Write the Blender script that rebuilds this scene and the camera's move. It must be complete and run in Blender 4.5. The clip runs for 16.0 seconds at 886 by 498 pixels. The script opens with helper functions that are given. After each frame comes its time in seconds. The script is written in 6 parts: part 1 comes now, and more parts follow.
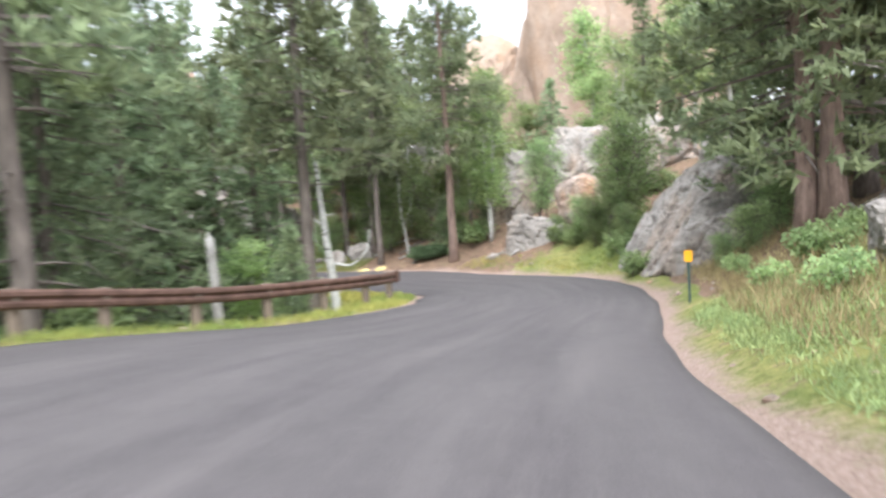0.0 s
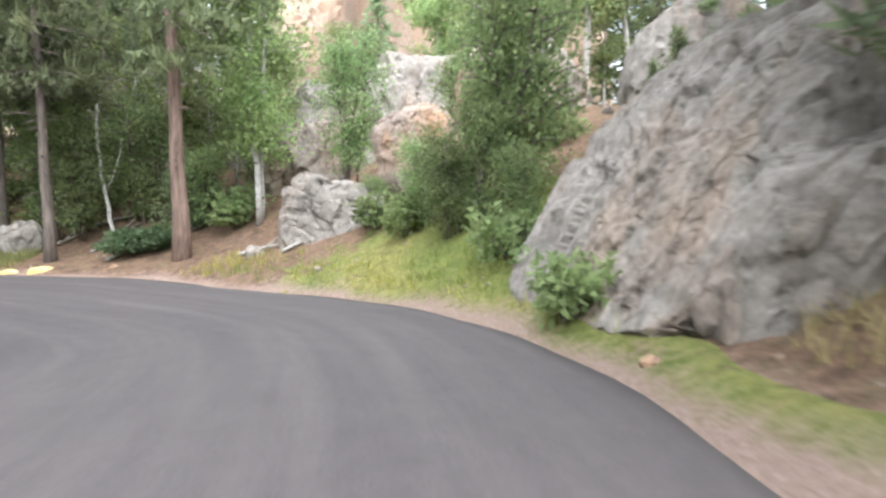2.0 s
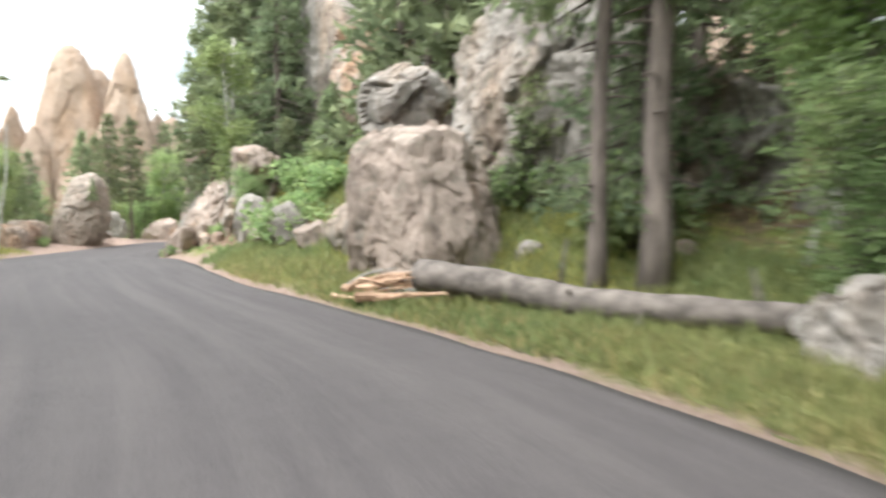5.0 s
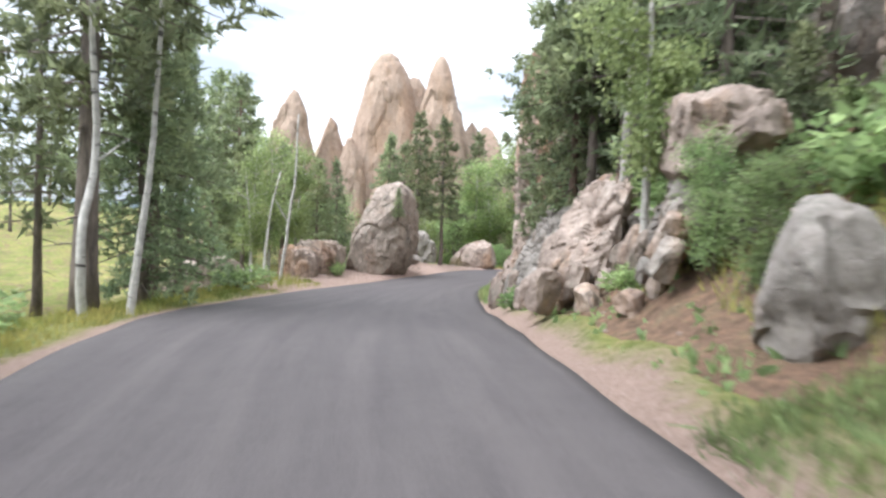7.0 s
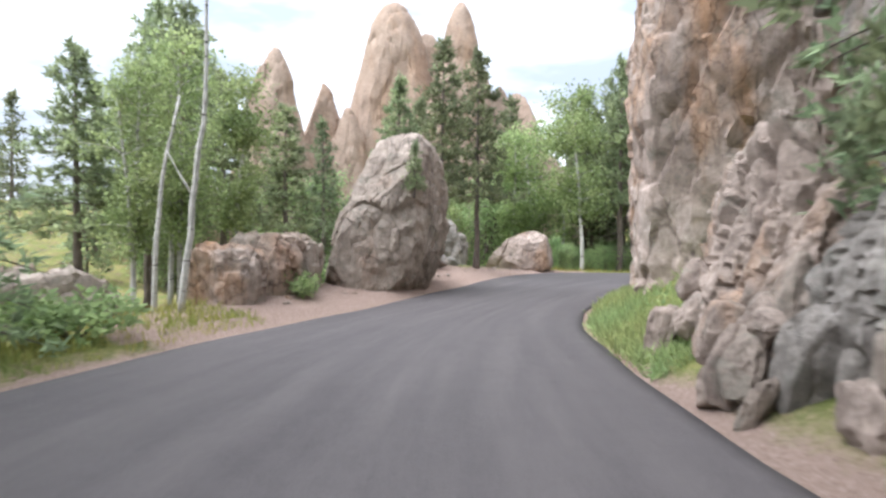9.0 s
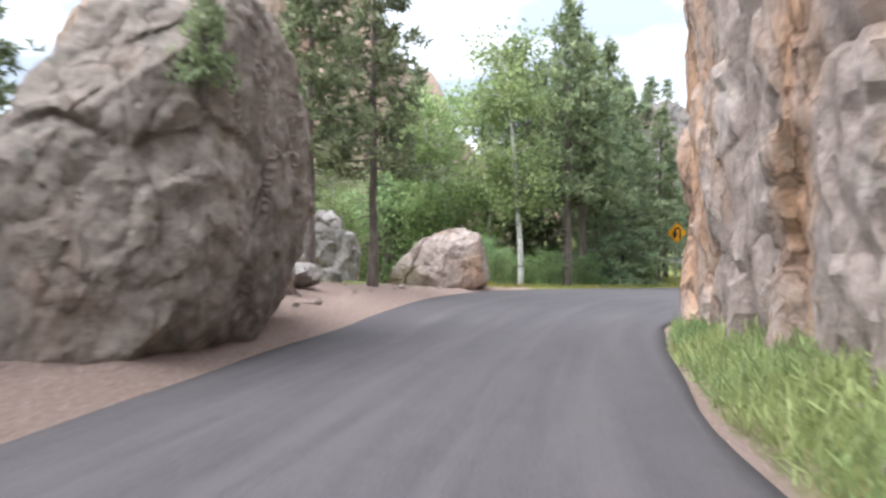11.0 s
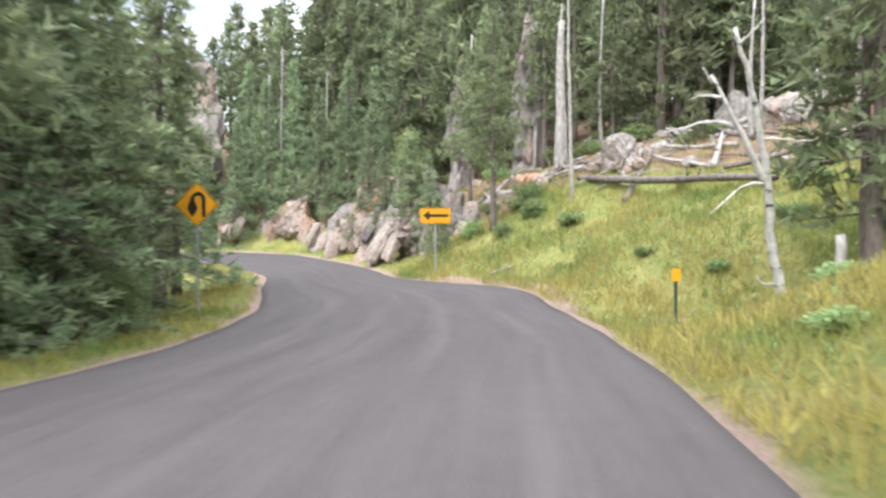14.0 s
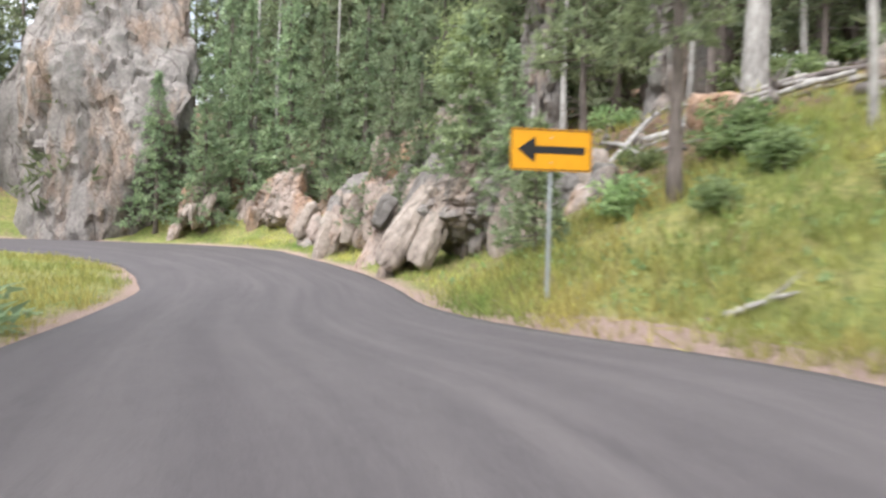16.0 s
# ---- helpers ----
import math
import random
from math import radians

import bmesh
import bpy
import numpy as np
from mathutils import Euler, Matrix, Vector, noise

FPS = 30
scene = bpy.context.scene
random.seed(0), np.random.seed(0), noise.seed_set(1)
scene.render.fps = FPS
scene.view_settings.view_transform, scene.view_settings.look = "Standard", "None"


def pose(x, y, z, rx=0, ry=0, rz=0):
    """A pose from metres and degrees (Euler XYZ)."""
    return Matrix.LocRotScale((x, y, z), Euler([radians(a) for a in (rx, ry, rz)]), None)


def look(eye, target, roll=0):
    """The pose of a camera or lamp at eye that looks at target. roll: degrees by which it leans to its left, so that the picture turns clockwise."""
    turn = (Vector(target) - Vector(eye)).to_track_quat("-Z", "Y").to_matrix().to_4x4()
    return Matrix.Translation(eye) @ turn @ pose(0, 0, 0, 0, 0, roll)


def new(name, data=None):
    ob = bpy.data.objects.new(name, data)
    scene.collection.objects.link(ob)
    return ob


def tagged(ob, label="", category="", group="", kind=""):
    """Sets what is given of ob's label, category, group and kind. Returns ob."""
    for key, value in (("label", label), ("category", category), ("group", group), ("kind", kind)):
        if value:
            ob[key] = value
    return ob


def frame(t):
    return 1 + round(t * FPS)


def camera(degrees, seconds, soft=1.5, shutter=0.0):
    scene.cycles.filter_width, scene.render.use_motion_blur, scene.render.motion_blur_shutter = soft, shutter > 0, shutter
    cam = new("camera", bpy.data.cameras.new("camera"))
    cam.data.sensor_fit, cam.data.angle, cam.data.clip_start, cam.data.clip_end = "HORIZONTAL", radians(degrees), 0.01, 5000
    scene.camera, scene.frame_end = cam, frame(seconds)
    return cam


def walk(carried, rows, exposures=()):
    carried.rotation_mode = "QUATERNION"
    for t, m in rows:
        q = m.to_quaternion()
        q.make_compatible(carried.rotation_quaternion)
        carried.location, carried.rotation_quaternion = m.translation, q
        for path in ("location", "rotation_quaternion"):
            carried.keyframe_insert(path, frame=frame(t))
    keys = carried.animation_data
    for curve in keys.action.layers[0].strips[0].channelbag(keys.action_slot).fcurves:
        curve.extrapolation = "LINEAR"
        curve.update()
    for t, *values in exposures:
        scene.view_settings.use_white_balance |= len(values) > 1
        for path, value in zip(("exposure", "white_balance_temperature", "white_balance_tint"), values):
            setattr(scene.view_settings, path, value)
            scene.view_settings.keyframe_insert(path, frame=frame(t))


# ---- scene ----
cam = camera(64.0, 16.0, soft=2.6, shutter=0.4)
PATH = [
    (0, (11.634, 13.479, 4.661), (10.924, 15.345, 4.535), -3.5),
    (0.5, (10.594, 17.379, 4.354), (10.158, 19.325, 4.199), -3.8),
    (1, (10.011, 21.186, 4.029), (9.736, 23.159, 3.854), -3.1),
    (1.5, (9.607, 24.835, 3.709), (9.374, 26.814, 3.539), -1.9),
    (2, (9.011, 28.159, 3.571), (8.752, 30.135, 3.402), -1.1),
    (2.5, (8.061, 31.329, 3.467), (7.602, 33.269, 3.309), -0.0),
    (3, (6.629, 34.261, 3.289), (5.884, 36.112, 3.146), 0.9),
    (3.5, (4.908, 36.819, 3.117), (3.837, 38.503, 2.985), 1.3),
    (4, (2.836, 38.889, 2.954), (1.452, 40.327, 2.841), 1.3),
    (4.5, (0.241, 40.427, 2.911), (-1.441, 41.503, 2.813), 1.8),
    (5, (-2.943, 41.042, 2.969), (-4.817, 41.736, 2.865), 0.8),
    (5.2, (-4.341, 41.282, 2.981), (-6.268, 41.807, 2.877), 0.4),
    (5.7, (-7.703, 41.482, 3.024), (-9.691, 41.673, 2.925), 0.2),
    (6.2, (-11.209, 41.079, 3.046), (-13.207, 41.08, 2.962), 1.0),
    (6.7, (-14.813, 40.398, 3.032), (-16.81, 40.314, 2.965), 2.0),
    (7.3, (-19.201, 39.674, 2.952), (-21.196, 39.556, 2.889), 2.2),
    (7.5, (-20.686, 39.531, 2.913), (-22.68, 39.398, 2.848), 1.8),
    (8, (-24.331, 39.088, 2.81), (-26.324, 38.945, 2.736), 1.2),
    (8.2, (-25.606, 38.9, 2.763), (-27.6, 38.762, 2.687), 1.0),
    (8.7, (-28.865, 38.47, 2.607), (-30.859, 38.33, 2.531), 0.8),
    (9.2, (-31.757, 38.115, 2.393), (-33.752, 37.987, 2.327), 1.1),
    (9.7, (-34.496, 37.892, 2.18), (-36.493, 37.801, 2.127), 1.5),
    (10.3, (-37.881, 37.877, 2.009), (-39.88, 37.88, 1.968), 1.4),
    (10.5, (-39.003, 37.863, 1.971), (-41.003, 37.902, 1.936), 1.6),
    (11, (-42.025, 38.054, 1.899), (-44.019, 38.205, 1.868), 0.8),
    (11.5, (-44.88, 38.286, 1.904), (-46.86, 38.568, 1.879), 0.4),
    (12, (-47.9, 38.724, 1.91), (-49.853, 39.153, 1.891), 0.5),
    (12.5, (-51.012, 39.452, 1.863), (-52.905, 40.096, 1.853), 0.2),
    (13, (-54.371, 41.023, 1.809), (-56.147, 41.942, 1.792), -0.0),
    (13.5, (-57.706, 43.171, 1.733), (-59.316, 44.357, 1.703), -0.2),
    (14, (-60.872, 45.84, 1.607), (-62.362, 47.174, 1.566), -0.1),
    (14.5, (-63.991, 48.527, 1.46), (-65.445, 49.9, 1.411), 0.2),
    (15, (-67.097, 51.084, 1.33), (-68.542, 52.466, 1.277), 0.5),
    (15.5, (-70.467, 53.757, 1.211), (-71.935, 55.114, 1.152), 0.8),
    (16, (-74.398, 56.129, 1.045), (-75.946, 57.396, 1.01), 1.4),
]
walk(cam, [(t, look(eye, target, roll)) for t, eye, target, roll in PATH], exposures=((0.0, 2.06, 6300, 10), (1.5, 2.16, 6300, 10), (3.0, 2.28, 6550, 7), (4.5, 2.26, 6650, 6), (5.2, 2.08, 6650, 6), (7.3, 1.92, 6300, 11),
                                                                         (8.2, 1.90, 6300, 11), (10.3, 1.78, 6150, 12), (11.5, 1.96, 6150, 12), (12.5, 1.98, 6150, 11), (14.0, 2.0, 6450, 12), (15.5, 1.92, 6500, 12), (16.0, 1.86, 6500, 12)))

# ---------------------------------------------------------------- light
world = bpy.data.worlds.new("overcast_sky")
scene.world = world
world.use_nodes = True
wn, wl = world.node_tree.nodes, world.node_tree.links
wn.clear()
w_out = wn.new("ShaderNodeOutputWorld")
w_bg = wn.new("ShaderNodeBackground")
w_sky = wn.new("ShaderNodeTexSky")
w_sky.sky_type, w_sky.sun_disc = "NISHITA", False
w_sky.sun_elevation, w_sky.sun_rotation = radians(52), radians(200)
w_dim = wn.new("ShaderNodeVectorMath")
w_dim.operation = "SCALE"
w_dim.inputs["Scale"].default_value = 0.10
w_tc = wn.new("ShaderNodeTexCoord")
w_map = wn.new("ShaderNodeMapping")
w_map.inputs["Scale"].default_value = (1.3, 1.3, 4.5)
w_n = wn.new("ShaderNodeTexNoise")
w_n.inputs["Scale"].default_value, w_n.inputs["Detail"].default_value = 2.2, 5
w_ramp = wn.new("ShaderNodeValToRGB")
w_ramp.color_ramp.elements[0].position, w_ramp.color_ramp.elements[0].color = 0.38, (0.36, 0.41, 0.48, 1)
w_ramp.color_ramp.elements[1].position, w_ramp.color_ramp.elements[1].color = 0.62, (0.96, 0.99, 1.04, 1)
w_mix = wn.new("ShaderNodeMix")
w_mix.data_type = "RGBA"
w_mix.inputs["Factor"].default_value = 0.93
wl.new(w_sky.outputs[0], w_dim.inputs[0])
wl.new(w_tc.outputs["Generated"], w_map.inputs[0])
wl.new(w_map.outputs[0], w_n.inputs["Vector"])
wl.new(w_n.outputs["Fac"], w_ramp.inputs[0])
wl.new(w_dim.outputs[0], w_mix.inputs["A"])
wl.new(w_ramp.outputs[0], w_mix.inputs["B"])
w_sep = wn.new("ShaderNodeSeparateXYZ")
w_up = wn.new("ShaderNodeMapRange")
w_up.inputs["From Min"].default_value, w_up.inputs["From Max"].default_value = 0.0, 1.0
w_up.inputs["To Min"].default_value, w_up.inputs["To Max"].default_value = 0.80, 1.55
w_lum = wn.new("ShaderNodeVectorMath")
w_lum.operation = "SCALE"
wl.new(w_tc.outputs["Generated"], w_sep.inputs[0])
wl.new(w_sep.outputs["Z"], w_up.inputs["Value"])
wl.new(w_mix.outputs["Result"], w_lum.inputs[0])
wl.new(w_up.outputs[0], w_lum.inputs["Scale"])
wl.new(w_lum.outputs[0], w_bg.inputs["Color"])
w_bg.inputs["Strength"].default_value = 0.68
wl.new(w_bg.outputs[0], w_out.inputs[0])

sun = new("sun", bpy.data.lights.new("sun", "SUN"))
sun.data.energy, sun.data.angle, sun.data.color = 1.9, radians(60), (0.98, 0.99, 1.02)
sun.matrix_world = look((0, 0, 60), (-12, 34, 0))


# ---------------------------------------------------------------- materials
def material(name, rough=0.8, metal=0.0):
    m = bpy.data.materials.new(name)
    m.use_nodes = True
    b = m.node_tree.nodes["Principled BSDF"]
    b.inputs["Roughness"].default_value, b.inputs["Metallic"].default_value = rough, metal
    b.inputs["Specular IOR Level"].default_value = 0.3
    return m, m.node_tree.nodes, m.node_tree.links, b


def ramp(n, stops):
    r = n.new("ShaderNodeValToRGB")
    e = r.color_ramp.elements
    e[0].position, e[0].color = stops[0][0], (*stops[0][1], 1)
    e[1].position, e[1].color = stops[-1][0], (*stops[-1][1], 1)
    for p, c in stops[1:-1]:
        x = e.new(p)
        x.color = (*c, 1)
    return r


def tex(n, l, scale, detail=5, rough=0.55, coord="Object", stretch=(1, 1, 1)):
    tc, mp, t = n.new("ShaderNodeTexCoord"), n.new("ShaderNodeMapping"), n.new("ShaderNodeTexNoise")
    mp.inputs["Scale"].default_value = stretch
    t.inputs["Scale"].default_value, t.inputs["Detail"].default_value, t.inputs["Roughness"].default_value = scale, detail, rough
    if coord == "World":
        g = n.new("ShaderNodeNewGeometry")
        l.new(g.outputs["Position"], mp.inputs[0])
    else:
        l.new(tc.outputs[coord], mp.inputs[0])
    l.new(mp.outputs[0], t.inputs["Vector"])
    return t


def blend(n, l, fac, a, b, mode="MIX"):
    x = n.new("ShaderNodeMix")
    x.data_type, x.blend_type = "RGBA", mode
    for sock, v in (("Factor", fac), ("A", a), ("B", b)):
        if isinstance(v, (int, float)):
            x.inputs[sock].default_value = v
        elif isinstance(v, tuple):
            x.inputs[sock].default_value = (*v, 1)
        else:
            l.new(v, x.inputs[sock])
    return x.outputs["Result"]


def bump(n, l, b, height, strength=0.5, dist=0.05):
    u = n.new("ShaderNodeBump")
    u.inputs["Strength"].default_value, u.inputs["Distance"].default_value = strength, dist
    l.new(height, u.inputs["Height"])
    l.new(u.outputs[0], b.inputs["Normal"])


def plain(name, color, rough=0.6, metal=0.0, vary=0.25, scale=14.0, coord="Object"):
    m, n, l, b = material(name, rough, metal)
    t = tex(n, l, scale, coord=coord)
    d = tuple(c * (1 - vary) for c in color)
    u = tuple(min(1, c * (1 + vary)) for c in color)
    r = ramp(n, [(0.3, d), (0.7, u)])
    l.new(t.outputs["Fac"], r.inputs[0])
    l.new(r.outputs[0], b.inputs["Base Color"])
    bump(n, l, b, t.outputs["Fac"], 0.25, 0.02)
    return m


def cells(n, l, scale, feature, stretch, warp=0.5):
    """Voronoi joints in world space, their lines bent by a noise."""
    g, nz, add, mp, v = (n.new(k) for k in ("ShaderNodeNewGeometry", "ShaderNodeTexNoise", "ShaderNodeVectorMath", "ShaderNodeMapping", "ShaderNodeTexVoronoi"))
    nz.inputs["Scale"].default_value, nz.inputs["Detail"].default_value = 1.6 * scale, 4
    sc = n.new("ShaderNodeVectorMath")
    sc.operation, add.operation = "SCALE", "ADD"
    sc.inputs["Scale"].default_value = warp / scale
    l.new(g.outputs["Position"], nz.inputs["Vector"])
    l.new(nz.outputs["Color"], sc.inputs[0])
    l.new(g.outputs["Position"], add.inputs[0])
    l.new(sc.outputs[0], add.inputs[1])
    mp.inputs["Scale"].default_value, mp.inputs["Rotation"].default_value = stretch, (0.25, -0.2, 0.4)
    l.new(add.outputs[0], mp.inputs[0])
    l.new(mp.outputs[0], v.inputs["Vector"])
    v.feature = feature
    v.inputs["Scale"].default_value = scale
    return v


def stone(name, low, mid, high, lichen=0.5, warm=(0.45, 0.30, 0.20), grain=0.9, crack=0.8):
    m, n, l, b = material(name, 0.92)
    b.inputs["Specular IOR Level"].default_value = 0.12
    big = tex(n, l, 0.5, 7, 0.65, "World")
    r = ramp(n, [(0.3, low), (0.5, mid), (0.7, high)])
    l.new(big.outputs["Fac"], r.inputs[0])
    stain = tex(n, l, 0.5, 6, 0.65, "World", (1.0, 1.0, 0.3))
    sm = ramp(n, [(0.5, (0, 0, 0)), (0.64, (0.85, 0.85, 0.85))])
    l.new(stain.outputs["Fac"], sm.inputs[0])
    c = blend(n, l, sm.outputs[0], r.outputs[0], warm)
    streak = tex(n, l, 1.5, 6, 0.7, "World", (1.0, 1.0, 0.16))
    st = ramp(n, [(0.36, (0.62, 0.60, 0.59)), (0.5, (1, 1, 1)), (0.72, (1.12, 1.11, 1.1))])
    l.new(streak.outputs["Fac"], st.inputs[0])
    c = blend(n, l, 0.75 * grain, c, st.outputs[0], "MULTIPLY")
    fine = tex(n, l, 5.0, 10, 0.78, "World")
    fr = ramp(n, [(0.32, (0.52, 0.51, 0.50)), (0.5, (0.95, 0.94, 0.93)), (0.66, (1.25, 1.23, 1.2))])
    l.new(fine.outputs["Fac"], fr.inputs[0])
    c = blend(n, l, grain, c, fr.outputs[0], "MULTIPLY")
    li = tex(n, l, 1.7, 9, 0.76, "World")
    lm = ramp(n, [(0.54, (0, 0, 0)), (0.62, (lichen,) * 3)])
    l.new(li.outputs["Fac"], lm.inputs[0])
    c = blend(n, l, lm.outputs[0], c, (0.15, 0.155, 0.125))
    # joints: thin, broken dark lines between blocks
    v1 = cells(n, l, 0.75, "DISTANCE_TO_EDGE", (1.0, 1.0, 0.55))
    k1 = ramp(n, [(0.0, (0.25, 0.23, 0.21)), (0.035, (1, 1, 1))])
    l.new(v1.outputs["Distance"], k1.inputs[0])
    gap = ramp(n, [(0.45, (0, 0, 0)), (0.6, (crack,) * 3)])
    l.new(big.outputs["Fac"], gap.inputs[0])
    c = blend(n, l, gap.outputs[0], c, k1.outputs[0], "MULTIPLY")
    v3 = cells(n, l, 2.6, "DISTANCE_TO_EDGE", (1.0, 1.0, 0.5), 0.8)
    k3 = ramp(n, [(0.0, (0.42, 0.39, 0.37)), (0.06, (1, 1, 1))])
    l.new(v3.outputs["Distance"], k3.inputs[0])
    gap3 = ramp(n, [(0.46, (0, 0, 0)), (0.58, (crack,) * 3)])
    l.new(stain.outputs["Fac"], gap3.inputs[0])
    c = blend(n, l, gap3.outputs[0], c, k3.outputs[0], "MULTIPLY")
    l.new(c, b.inputs["Base Color"])
    v2 = cells(n, l, 4.2, "F1", (1.0, 1.0, 0.6), 0.7)
    rough_ = tex(n, l, 5.5, 12, 0.72, "World")
    h = blend(n, l, 0.35, rough_.outputs["Fac"], v2.outputs["Color"])
    bump(n, l, b, h, 1.0, 0.16)
    return m


def foliage(name, dark, light, translucent=0.35, rough=0.6, clump=1.1, patch=None):
    m, n, l, b = material(name, rough)
    b.inputs["Specular IOR Level"].default_value = 0.25
    g = n.new("ShaderNodeNewGeometry")
    oi = n.new("ShaderNodeObjectInfo")
    t = tex(n, l, clump, 3, 0.5, "World")
    r = ramp(n, [(0.3, dark), (0.7, light)])
    l.new(t.outputs["Fac"], r.inputs[0])
    hs = n.new("ShaderNodeHueSaturation")
    mth = n.new("ShaderNodeMapRange")
    mth.inputs["To Min"].default_value, mth.inputs["To Max"].default_value = 0.65, 1.35
    l.new(g.outputs["Random Per Island"], mth.inputs["Value"])
    mh = n.new("ShaderNodeMapRange")
    mh.inputs["To Min"].default_value, mh.inputs["To Max"].default_value = 0.485, 0.515
    l.new(oi.outputs["Random"], mh.inputs["Value"])
    mo = n.new("ShaderNodeMapRange")
    mo.inputs["To Min"].default_value, mo.inputs["To Max"].default_value = 0.72, 1.28
    l.new(oi.outputs["Random"], mo.inputs["Value"])
    vm = n.new("ShaderNodeMath")
    vm.operation = "MULTIPLY"
    l.new(mth.outputs[0], vm.inputs[0])
    l.new(mo.outputs[0], vm.inputs[1])
    l.new(vm.outputs[0], hs.inputs["Value"])
    l.new(mh.outputs[0], hs.inputs["Hue"])
    c = r.outputs[0]
    if patch:
        p = tex(n, l, 0.28, 5, 0.65, "World")
        pr = ramp(n, [(0.40, (0, 0, 0)), (0.58, (0.9, 0.9, 0.9))])
        l.new(p.outputs["Fac"], pr.inputs[0])
        c = blend(n, l, pr.outputs[0], c, patch)
    l.new(c, hs.inputs["Color"])
    l.new(hs.outputs[0], b.inputs["Base Color"])
    tr = n.new("ShaderNodeBsdfTranslucent")
    l.new(hs.outputs[0], tr.inputs["Color"])
    mx = n.new("ShaderNodeMixShader")
    mx.inputs[0].default_value = translucent
    l.new(b.outputs[0], mx.inputs[1])
    l.new(tr.outputs[0], mx.inputs[2])
    l.new(mx.outputs[0], n["Material Output"].inputs["Surface"])
    return m


def bark(name, a, b_, scale=7.0, stretch=(1, 1, 0.25), marks=None):
    m, n, l, b = material(name, 0.9)
    t = tex(n, l, scale, 6, 0.65, "Object", stretch)
    r = ramp(n, [(0.32, a), (0.66, b_)])
    l.new(t.outputs["Fac"], r.inputs[0])
    c = r.outputs[0]
    if marks:
        t2 = tex(n, l, 3.0, 3, 0.6, "Object", (0.6, 0.6, 3.0))
        mk = ramp(n, [(0.6, (0, 0, 0)), (0.66, (1, 1, 1))])
        l.new(t2.outputs["Fac"], mk.inputs[0])
        c = blend(n, l, mk.outputs[0], c, marks)
    l.new(c, b.inputs["Base Color"])
    bump(n, l, b, t.outputs["Fac"], 0.8, 0.04)
    return m


M_granite = stone("granite_grey", (0.225, 0.204, 0.184), (0.345, 0.315, 0.287), (0.451, 0.414, 0.382), 0.45, (0.43, 0.33, 0.26))
M_granite_brown = stone("granite_brown", (0.258, 0.212, 0.179), (0.377, 0.317, 0.271), (0.469, 0.405, 0.350), 0.4, (0.36, 0.23, 0.165))
M_granite_pink = stone("granite_pink", (0.267, 0.216, 0.184), (0.414, 0.336, 0.290), (0.515, 0.446, 0.396), 0.42, (0.46, 0.27, 0.155))
# darker copy of the grey granite: shade put into the colour, plus more lichen
M_granite_shaded = stone("granite_lichen_grey", (0.156, 0.145, 0.133), (0.258, 0.235, 0.216), (0.350, 0.317, 0.294), 0.6, (0.34, 0.25, 0.19))
M_granite_tan = stone("granite_tan", (0.313, 0.230, 0.175), (0.386, 0.294, 0.230), (0.442, 0.350, 0.276), 0.14, (0.41, 0.285, 0.20), 0.5, 0.35)
M_pine_bark = bark("pine_bark", (0.075, 0.062, 0.054), (0.22, 0.18, 0.155))
M_red_bark = bark("ponderosa_bark", (0.11, 0.075, 0.06), (0.30, 0.21, 0.17))
M_birch_bark = bark("birch_bark", (0.32, 0.305, 0.275), (0.58, 0.56, 0.52), 5, (1, 1, 1), (0.06, 0.055, 0.05))
M_dead_wood = bark("bleached_wood", (0.18, 0.165, 0.15), (0.42, 0.395, 0.36), 6, (1, 1, 0.5))
M_log = bark("grey_log", (0.06, 0.05, 0.045), (0.20, 0.17, 0.15), 5, (1, 1, 1))
M_torn_wood = bark("torn_wood", (0.24, 0.13, 0.08), (0.52, 0.36, 0.25), 9, (1, 1, 0.2))
M_needle = foliage("pine_needles", (0.175, 0.215, 0.125), (0.32, 0.36, 0.195), 0.64)
M_far_needle = foliage("far_needles", (0.14, 0.175, 0.10), (0.27, 0.305, 0.165), 0.6)
M_spruce = foliage("spruce_needles", (0.185, 0.25, 0.145), (0.34, 0.41, 0.235), 0.64)
M_aspen = foliage("aspen_leaves", (0.22, 0.30, 0.125), (0.39, 0.455, 0.21), 0.6)
M_bush = foliage("bush_leaves", (0.19, 0.275, 0.12), (0.34, 0.41, 0.19), 0.6)
M_juniper = foliage("juniper_leaves", (0.09, 0.155, 0.075), (0.16, 0.23, 0.115), 0.45)
M_grass = foliage("grass_blades", (0.15, 0.23, 0.065), (0.33, 0.37, 0.11), 0.5, 0.7, 0.8, (0.47, 0.41, 0.13))
M_weeds = foliage("green_weeds", (0.15, 0.215, 0.09), (0.29, 0.345, 0.155), 0.5, 0.7, 0.9, (0.30, 0.31, 0.13))
M_dry = foliage("dry_grass_blades", (0.26, 0.20, 0.10), (0.40, 0.34, 0.17), 0.4, 0.7, 0.7)
M_sign = plain("sign_yellow", (0.67, 0.30, 0.011), 0.45, 0, 0.05, 5)
M_black = plain("sign_black", (0.018, 0.018, 0.018), 0.5, 0, 0.2)
M_steel = plain("galvanised_steel", (0.42, 0.44, 0.44), 0.5, 0.6, 0.2)
M_green_steel = plain("dark_green_steel", (0.05, 0.075, 0.06), 0.6, 0.2, 0.3)
M_rust = plain("weathered_brown_steel", (0.13, 0.075, 0.058), 0.75, 0.25, 0.35, 4)
M_post_wood = bark("post_wood", (0.12, 0.09, 0.07), (0.30, 0.23, 0.18), 10)
M_yellow = plain("yellow_paint", (0.66, 0.55, 0.22), 0.7, 0, 0.3, 6)
